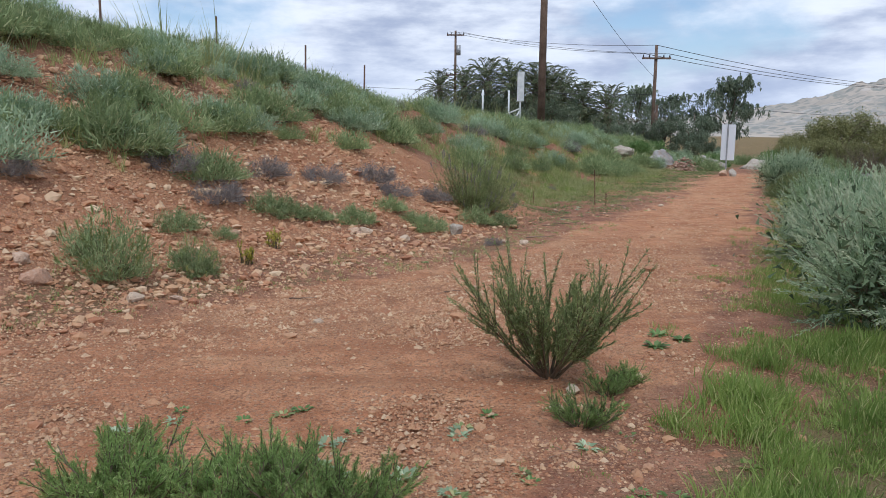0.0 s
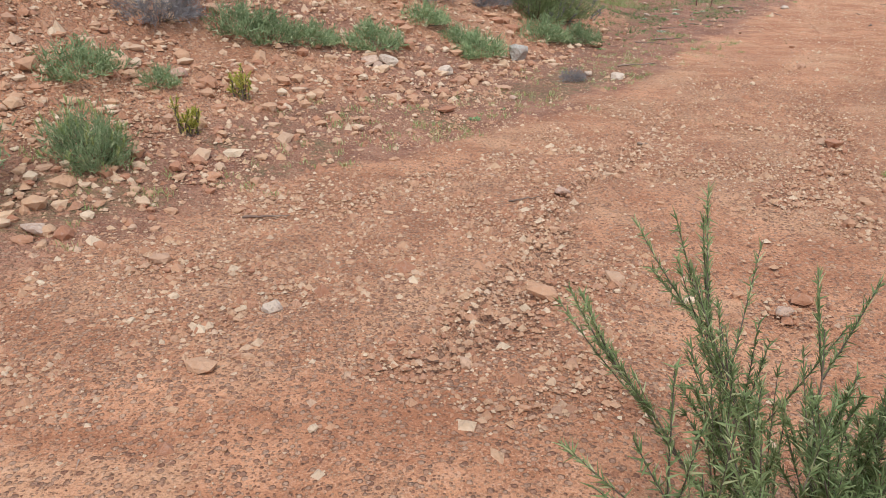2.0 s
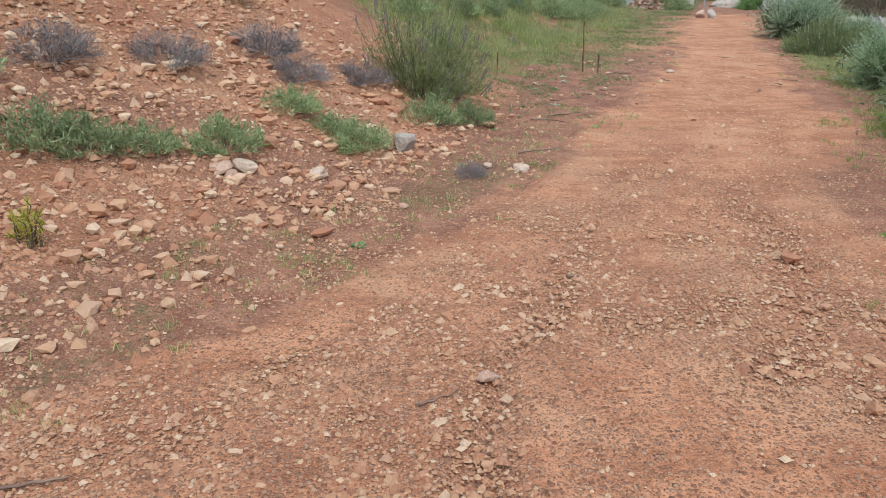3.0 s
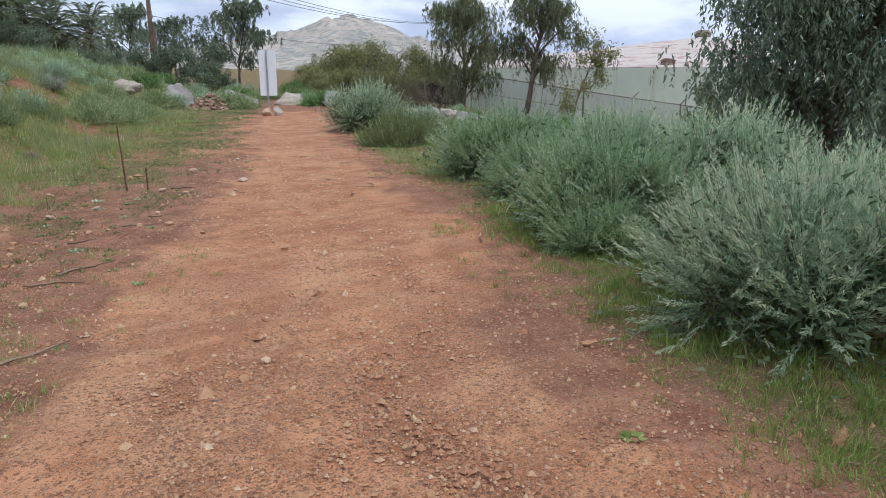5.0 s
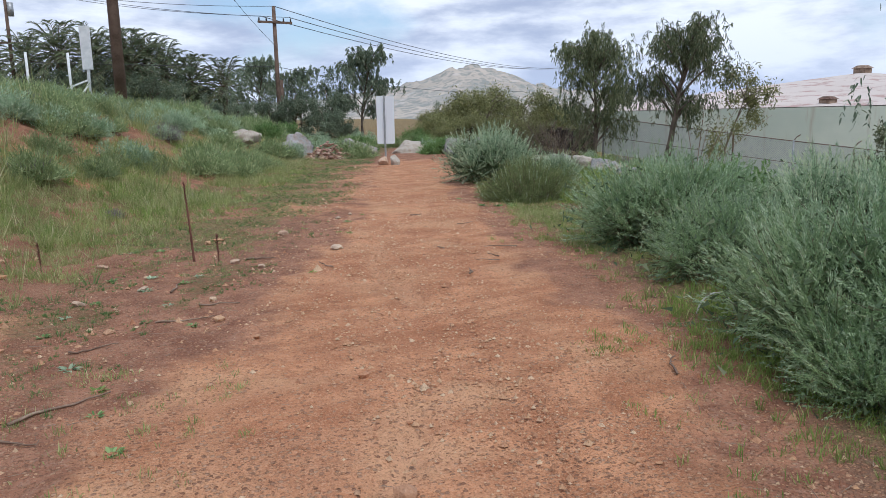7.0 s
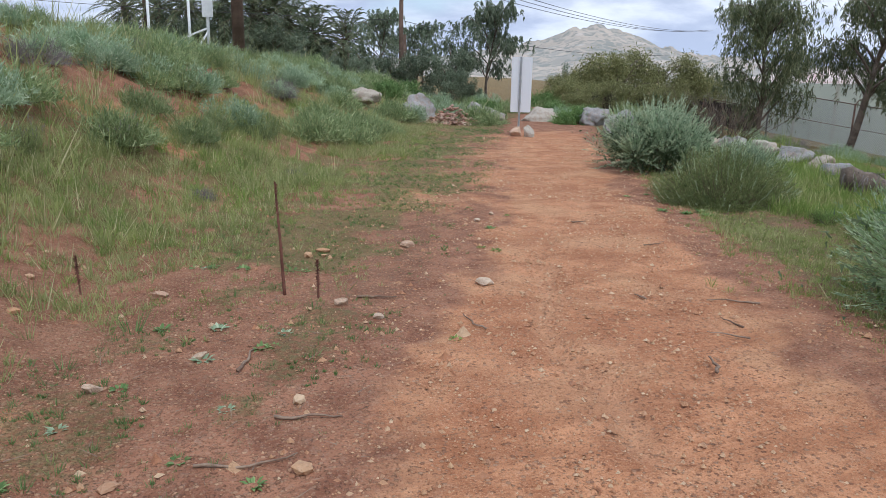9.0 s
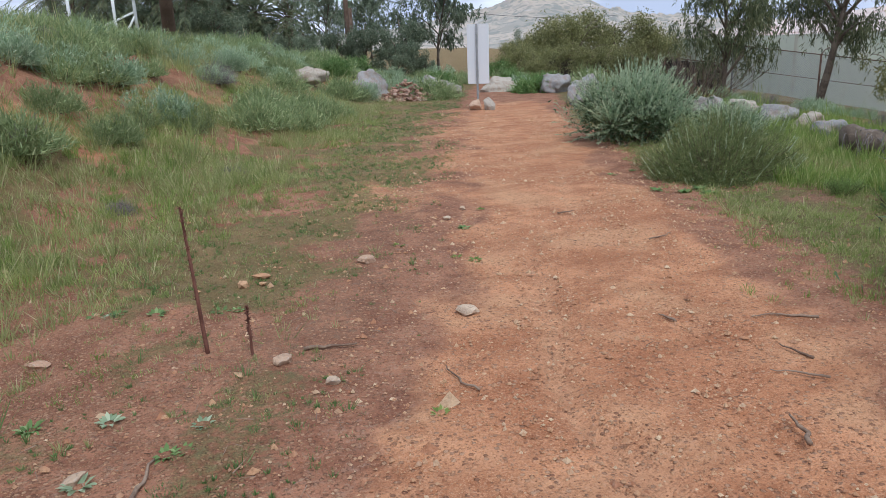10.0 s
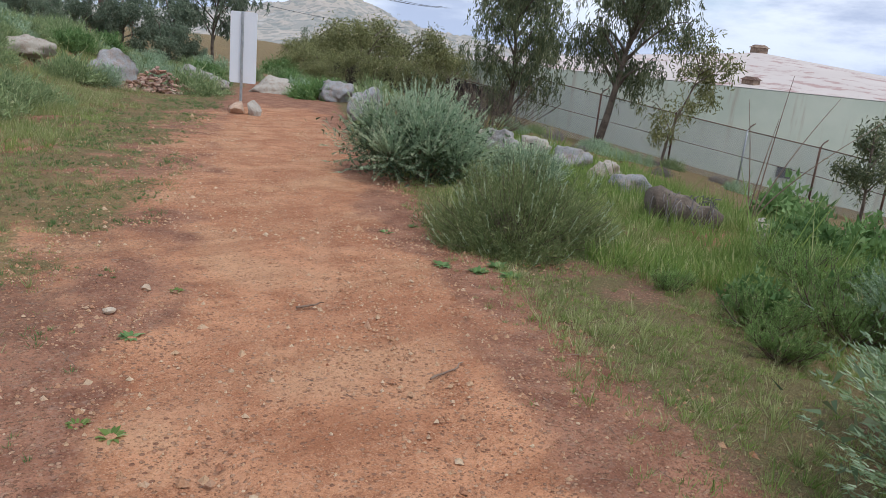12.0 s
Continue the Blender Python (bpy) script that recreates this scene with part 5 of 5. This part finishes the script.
palm_a = palm(51, "date palm with a full crown beyond the hill", 2.6, 3.7, "palms beyond the hill")
palm_a.matrix_basis = pose(14.2, 64.0, 0.9)
for x, y, top_z, s in ((-0.5, 71.2, 5.6, 0.8), (1.8, 69.3, 5.6, 0.9), (3.8, 67.3, 5.9, 1.0), (5.9, 66.2, 5.6, 1.0), (8.0, 65.0, 5.2, 1.05), (9.3, 66.5, 5.3, 1.0), (10.8, 68.7, 4.9, 1.0), (12.3, 66.4, 3.9, 1.0)):
    c = copy_thing(palm_a, pose(x, y, 0))
    c.matrix_basis = pose(x, y, top_z + 0.1 - 2.6 * s, 0, 0, x * 100) @ Matrix.Diagonal((s, s, s, 1))
    c = copy_thing(round_far, pose(x, y, 0))
    c.matrix_basis = pose(x + 1.2, y - 2.0, top_z - 3.6, 0, 0, x * 70) @ Matrix.Diagonal((1.1, 1.1, 0.9, 1))


def utility_pole(x, y, z0, top, arms, label, r=0.14, kit=False):
    ob = thing("utility_pole", label, "utility pole", pose(x, y, z0), "utility poles")
    h = top - z0
    Build().tube([(0, 0, -0.5), (0, 0, h * 0.5), (0, 0, h)], [r, r * 0.9, r * 0.75], 10).done("pole", M_POLE, ob)
    for az, half in arms:
        arm = Build().box((half * 2, 0.1, 0.12), pose(0, -r, az - z0, 0, 0, 0), 0.01).done("crossarm", M_POLE, ob, "", True)
        for k in (-0.92, -0.5, 0.5, 0.92):
            Build().tube([(half * k, -r, az - z0 + 0.06), (half * k, -r, az - z0 + 0.24)], [0.05, 0.03], 6).done("insulator", M_DARKBOX, arm)
    if kit:
        Build().tube([(0.28, -0.1, h - 2.2), (0.28, -0.1, h - 1.3)], 0.2, 10).done("transformer", M_GALV, ob, "grey can transformer")
    return ob


utility_pole(4.7, 36.0, 2.0, 12.0, ((11.2, 1.1),), "tall weathered wooden utility pole on the hillside", 0.19)
utility_pole(14.0, 49.5, 0.0, 7.4, ((6.55, 0.95),), "wooden utility pole with a crossarm", 0.13)
utility_pole(0.9, 69.0, 2.0, 10.9, ((10.5, 0.8), (6.9, 0.9)), "far utility pole with transformer and two crossarms", 0.13, True)
utility_pole(14.8, 51.5, 0.0, 3.6, (), "short dark wooden pole beside the utility pole", 0.12)


def cable(name, a, b, sag, r=0.014):
    t = np.linspace(0, 1, 24)[:, None]
    pts = np.array(a) * (1 - t) + np.array(b) * t - np.array([0, 0, 4.0]) * sag * t * (1 - t)
    tagged(Build().tube(pts, r, 4).done(name, M_WIRE), "thin dark overhead power cable", "cable", "overhead cables")


for dx in (-0.8, 0.0, 0.8):
    cable("power_cable", (0.9 + dx * 0.7, 69, 10.8), (14 + dx, 49.4, 6.85 if dx else 7.4), 0.4)
    cable("power_cable", (14 + dx, 49.4, 6.85 if dx else 7.4), (72 + dx, 97, 8.2), 1.2, 0.02)
cable("power_cable", (4.7, 36, 11.2), (14.0, 49.5, 5.3), 0.5)
cable("power_cable", (-40, 80, 9.0), (14.0, 49.5, 4.2), 0.8)
cable("power_cable", (14.0, 49.5, 4.2), (40, 62, 3.4), 0.6)

# Posts on the hill's crest.
for x, y in ((-6.15, 13.38), (-4.86, 15.86), (-3.39, 18.01), (-2.33, 21.29)):
    z = float(ground_z(x, y))
    p = thing("fence_post", "thin grey metal fence post on the crest", "fence post", pose(x, y, z), "fence posts on the crest")
    Build().box((0.04, 0.04, 1.2), pose(0, 0, 0.36, 2, 1, 20), 0.004).done("stake", M_RUST, p, "", True)
for x, y, h in ((2.0, 39.3, 2.1), (3.3, 38.3, 2.0)):
    p = thing("pipe_post", "thin white metal pipe post on the hillside", "post", pose(x, y, float(ground_z(x, y))), "pipe posts on the hillside")
    Build().tube([(0, 0, -0.3), (0, 0, h)], 0.045, 8).done("pipe", M_WHITE, p)
p = thing("braced_sign", "tall narrow white sign on braced pipe posts", "sign", pose(3.9, 38.3, float(ground_z(3.9, 38.3))))
Build().tube([(0, 0, -0.3), (0, 0, 2.9)], 0.05, 8).done("post", M_WHITE, p)
Build().box((0.36, 0.03, 1.5), pose(0, -0.07, 2.2, 0, 0, -20), 0.005).done("panel", M_WHITE, p, "", True)
Build().tube([(-0.75, 0, -0.2), (0, 0, 1.0)], 0.035, 6).done("brace", M_WHITE, p)
Build().tube([(-1.4, 0.2, 0.5), (0, 0, 1.1)], 0.035, 6).done("brace", M_WHITE, p)

# ================= small things =================
def stalk(x, y, h, label, lean=4, r=0.013):
    ob = thing("dry_stalk", label, "plant stalk", on_ground(x, y, 0.02), "dry stalks")
    t = np.linspace(0, 1, 12)[:, None]
    pts = np.hstack([-math.tan(radians(lean)) * h * t, 0.01 * np.sin(t * 9), h * t])
    Build().tube(pts, np.linspace(r, r * 0.45, 12), 6).done("stem", M_REDSTEM, ob)
    rng = np.random.default_rng(int(h * 100))
    s = rng.uniform(0.35, 1, 160)
    p = np.stack([-math.tan(radians(lean)) * h * s, np.zeros(160), h * s], 1)
    Build().slivers(p, rng.normal(0, 1, (160, 3)) + (0, 0, 0.5), 0.022, 0.010).done("seed_head", M_REDSTEM, ob, "rusty seed husks")


stalk(3.45, 16.5, 0.82, "tall rusty-brown dry dock stalk in the grass", 3)
stalk(3.66, 16.35, 0.3, "short dry weed stalk in the grass", 1, 0.009)
stalk(2.1, 17.0, 0.3, "short dry weed stalk in the grass", 2, 0.008)

b = Build()
t = np.linspace(0, math.pi, 14)
b.tube(np.stack([0.22 * np.cos(t), 0.05 * np.cos(t), 0.30 * np.sin(t)], 1), 0.009, 6)
hoop = b.done("pipe_hoop", M_HOSE)
hoop.matrix_basis = on_ground(6.25, 12.45, 0.03, -40, 0.6)
tagged(hoop, "bent pale plastic pipe sticking out under the sagebrush", "pipe")


def leaf_rosette(x, y, s, seed, mat, label, n=26, group="weeds"):
    rng = np.random.default_rng(seed)
    np.random.seed(seed)
    an = rng.uniform(0, 6.28, n)
    way = np.stack([np.cos(an), np.sin(an), rng.uniform(0.15, 0.9, n)], 1)
    ob = Build().blades(np.stack([np.cos(an), np.sin(an), np.zeros(n)], 1) * 0.02, way, s * rng.uniform(0.6, 1.1, n), s * 0.33, 0.2, np.tile((0, 0, 1.0), (n, 1))).done("weed", mat)
    ob.matrix_basis = on_ground(x, y, 0.0)
    return tagged(ob, label, "weed", group)


for i, (x, y, s) in enumerate(((8.35, 18.45, 0.09), (8.5, 18.25, 0.09), (8.2, 18.7, 0.08), (8.6, 18.5, 0.1), (1.5, 4.95, 0.10), (1.75, 5.15, 0.08), (1.62, 5.3, 0.08))):
    leaf_rosette(x, y, s, i, M_WEED, "broad-leaved green weed beside the trail")
rng = random.Random(77)
for i in range(34):
    u = rng.uniform(-7.5, 12)
    left, right = (float(q) for q in trail_edges(u))
    v = rng.choice((left + rng.uniform(-0.2, 0.6), right + rng.uniform(-0.9, 0.1)))
    x, y = 2.3 + 0.465 * u - 0.885 * v, 10 + 0.885 * u + 0.465 * v
    if math.hypot(x, y) > 1.5:
        leaf_rosette(x, y, rng.uniform(0.03, 0.06), 60 + i, rng.choice((M_GRASS, M_WEED)), "tiny green weed sprouting from the trail", 22)
for x, y in ((-2.1, 7.6), (-1.98, 8.35)):
    ob = broom(70 + int(y), "yellow_weed", "small yellow-green flowering weed on the bank", 0.12, 0.2, 9, 0.3, (0.03, 0.008), M_YELLOW, 2, 40, "yellow weeds", 0.05)
    ob.matrix_basis = on_ground(x, y, 0, 0, 1.0)


def twig(x, y, length, turn, seed, r=0.008):
    rng = np.random.default_rng(seed)
    t = np.linspace(0, 1, 9)
    px, py = t * length - length / 2, np.cumsum(rng.normal(0, 0.018, 9)) * length * 2
    c, s = math.cos(radians(turn)), math.sin(radians(turn))
    gx, gy = x + px * c - py * s, y + px * s + py * c
    b = Build().tube(np.stack([gx, gy, ground_z(gx, gy) + r * 1.1 + rng.uniform(0, 0.008, 9)], 1), np.linspace(r, r * 0.4, 9), 5)
    tagged(b.done("twig", M_STICK), "dry brown twig lying on the ground", "twig", "fallen twigs")


for i, (x, y, l, tn, r) in enumerate(((3.1, 15.35, 0.3, 65, 0.011), (4.05, 16.25, 0.28, -15, 0.012), (5.5, 14.55, 0.22, 60, 0.012), (5.85, 15.75, 0.12, 110, 0.010), (4.5, 15.6, 0.3, 100, 0.007), (3.3, 14.6, 0.3, -10, 0.009), (6.85, 18.3, 0.2, 0, 0.009), (7.0, 17.2, 0.3, 20, 0.007), (6.4, 15.4, 0.35, 160, 0.008), (6.1, 15.1, 0.2, 90, 0.008), (5.9, 14.9, 0.25, 130, 0.007),
                                      (2.2, 12.9, 0.5, 20, 0.01), (1.9, 12.6, 0.4, -30, 0.009), (2.4, 13.9, 0.3, 10, 0.008), (3.0, 14.3, 0.4, 5, 0.008), (5.0, 10.3, 0.3, 20, 0.008), (5.2, 11.8, 0.3, 40, 0.008), (1.5, 11.3, 0.5, 35, 0.011), (0.1, 7.0, 0.2, 20, 0.006), (-1.3, 6.6, 0.25, 15, 0.008), (1.0, 8.2, 0.08, 0, 0.012))):
    twig(x, y, l, tn, i, r)

# Dead wood at the berm.
for x, y, s in ((11.85, 18.9, 1.0), (14.2, 17.9, 0.9)):
    ob = thing("tree_stump", "weathered fallen stump with dry roots beside the rocks", "tree stump", on_ground(x, y, 0.02, x * 40, s), "dead wood")
    rng = np.random.default_rng(int(x))
    Build().tube([(-0.35, 0, 0.12), (-0.22, 0.03, 0.15), (-0.1, 0.0, 0.14), (0.06, 0.03, 0.18), (0.2, 0, 0.19), (0.34, -0.02, 0.2), (0.42, 0.03, 0.19)], [0.08, 0.13, 0.12, 0.17, 0.16, 0.21, 0.18], 9).done("log", M_BARK, ob)
    b = Build()
    for k in range(44):
        a0 = rng.uniform(0.2, 2.94)
        st = np.array([rng.uniform(-0.3, 0.42), math.cos(a0) * 0.17, 0.19 + math.sin(a0) * 0.17])
        t = np.linspace(0, 1, 6)[:, None]
        q = st + np.hstack([rng.uniform(-0.15, 0.15) * t, math.cos(a0) * 0.16 * t, 0.03 * t - 0.30 * t * t]) + rng.normal(0, 0.012, (6, 3))
        b.tube(q, np.linspace(0.007, 0.0025, 6), 4, False)
    b.done("root_tangle", M_GREY, ob, "tangled grey roots")
brush = broom(88, "brush_pile", "tangle of bare grey dead branches by the fence", 1.0, 0.8, 60, 1.3, (0.03, 0.004), M_GREY, 6, 10)
brush.matrix_basis = on_ground(15.2, 25.8, 0, 0, 1.2)

dead = thing("dead_sapling", "cluster of bare thin grey stems by the fence", "sapling", on_ground(12.9, 18.7, 0.02))
for k, (dx, dy, h) in enumerate(((0.1, -0.1, 1.9), (0.5, -0.5, 1.7), (0.9, -0.9, 1.5), (-0.15, 0.2, 1.6), (0.3, 0.0, 1.4))):
    t = np.linspace(0, 1, 9)[:, None]
    q = np.hstack([0.05 * k + dx * t ** 1.3, 0.04 * k + dy * t ** 1.3, h * t - 0.1 * t * t])
    Build().tube(q, np.linspace(0.010, 0.003, 9), 5).done("stem", M_STICK, dead)
mallow = dome_shrub(93, "mallow_plant", "leafy green mallow plant with broad leaves", 0.55, 0.75, 90, 16, (0.10, 0.06), (M_WEED, M_WEED), 0.4, 0.6, "mallow plants", low=0.25)
mallow.matrix_basis = on_ground(12.1, 17.7, 0, 0, 0.9)
for x, y, sc in ((12.8, 17.2, 1.0), (14.3, 18.9, 1.1), (10.6, 16.6, 0.6), (9.6, 16.9, 0.5)):
    put(mallow, x, y, 0.0, x * 60, sc)
for x, y, sc in ((10.3, 15.9, 0.6),):
    put(sage_d, x, y, 0.0, x * 80, sc)

feather = broom(97, "feathery_weed", "soft bright green feathery weed among the gravel", 0.26, 0.22, 26, 1.1, (0.028, 0.004), M_FEATHER, 8, 70, "feathery weeds", 0.05)
feather.matrix_basis = on_ground(-1.22, 2.62, 0, 0, 1.0)
for x, y, sc in ((9.3, 16.7, 1.0), (9.75, 16.3, 1.4), (8.95, 16.4, 0.8), (10.4, 16.8, 1.3), (9.45, 17.5, 0.6), (10.9, 17.3, 1.2)):
    put(feather, x, y, 0.01, x * 500, sc)
for x, y, sc in ((-1.0, 2.7, 0.8), (-0.75, 2.62, 0.95), (-0.5, 2.66, 0.9), (-0.3, 2.6, 0.75), (-1.38, 2.72, 0.7), (-0.62, 2.85, 0.6), (-1.45, 3.22, 0.45), (0.72, 3.5, 0.62), (0.95, 3.95, 0.5), (1.08, 4.1, 0.45)):
    put(feather, x, y, 0.01, x * 300, sc)

# Scrub on the slope down to the tank, and before the brown fence.
rng = random.Random(91)
for _ in range(30):
    x, y = rng.uniform(15.5, 23.0), rng.uniform(17.5, 30.0)
    put(rng.choice((hill_bush, grey_bush, hill_bush2)), x, y, 0.02, rng.uniform(0, 360), rng.uniform(0.5, 0.95))
for x, y, sc in ((20.4, 34.6, 0.42), (20.2, 37.6, 0.5), (19.9, 41.0, 0.5), (18.6, 38.6, 0.36)):
    put(brown_far, x, y, 0.1, x * 40, sc)

# Green scrub behind the boulders, where the hill runs out.
rng = random.Random(97)
for _ in range(46):
    x, y = rng.uniform(5.5, 18.5), rng.uniform(33.5, 47.0)
    if 12.5 < x < 15.5 and y < 35.5:
        continue
    put(rng.choice((hill_bush, hill_bush2, hill_bush2)), x, y, 0.02, rng.uniform(0, 360), rng.uniform(0.9, 1.7))


def litter_twigs(name, n, label, seed):
    """Fine dry twigs and stalks lying along the verges."""
    rng = np.random.default_rng(seed)
    np.random.seed(seed)
    x, y = rng.uniform(-3, 13, n * 14), rng.uniform(3, 28, n * 14)
    u, v = along(x, y)
    left, right = trail_edges(u)
    chance = smooth(-0.1, 0.3, right - v) * (1 - smooth(1.0, 2.2, right - v)) + 0.8 * smooth(0.0, 0.4, v - left) * (1 - smooth(1.0, 2.5, v - left)) + 0.03
    keep = np.flatnonzero(rng.uniform(0, 1, n * 14) < chance * 0.8)[:n]
    x, y = x[keep], y[keep]
    k = len(x)
    an = rng.uniform(0, 6.28, k)
    way = np.stack([np.cos(an), np.sin(an), rng.uniform(-0.02, 0.12, k)], 1)
    b = Build().slivers(np.stack([x, y, ground_z(x, y) + 0.010], 1), way, rng.uniform(0.03, 0.14, k), rng.uniform(0.003, 0.006, k))
    return tagged(b.done(name, M_STICK), label, "litter", kind="stuff")


litter_twigs("twig_litter", 3600, "fine dry twigs scattered along the trail edges", 15)
rng = random.Random(101)
for i in range(34):
    x, y = rng.uniform(-1.6, 0.9), rng.uniform(2.75, 3.75)
    leaf_rosette(x, y, rng.uniform(0.03, 0.065), 200 + i, rng.choice((M_WEED, M_SAGE, M_BROOM)), "small blue-green weed among the gravel", 24, "weeds in the gravel")
for i in range(26):
    u, v = rng.uniform(1.5, 7), rng.uniform(1.2, 3.4)
    leaf_rosette(2.3 + 0.465 * u - 0.885 * v, 10 + 0.885 * u + 0.465 * v, rng.uniform(0.035, 0.07), 300 + i, rng.choice((M_WEED, M_SAGE)), "small grey-green weed on the red soil", 22, "weeds on the soil")
for i in range(26):
    u, v = rng.uniform(-8.5, 0), rng.uniform(5.4, 10)
    put(rng.choice((hill_bush, hill_bush2, low_bush)), 2.3 + 0.465 * u - 0.885 * v, 10 + 0.885 * u + 0.465 * v, 0.02, rng.uniform(0, 360), rng.uniform(0.7, 1.2))
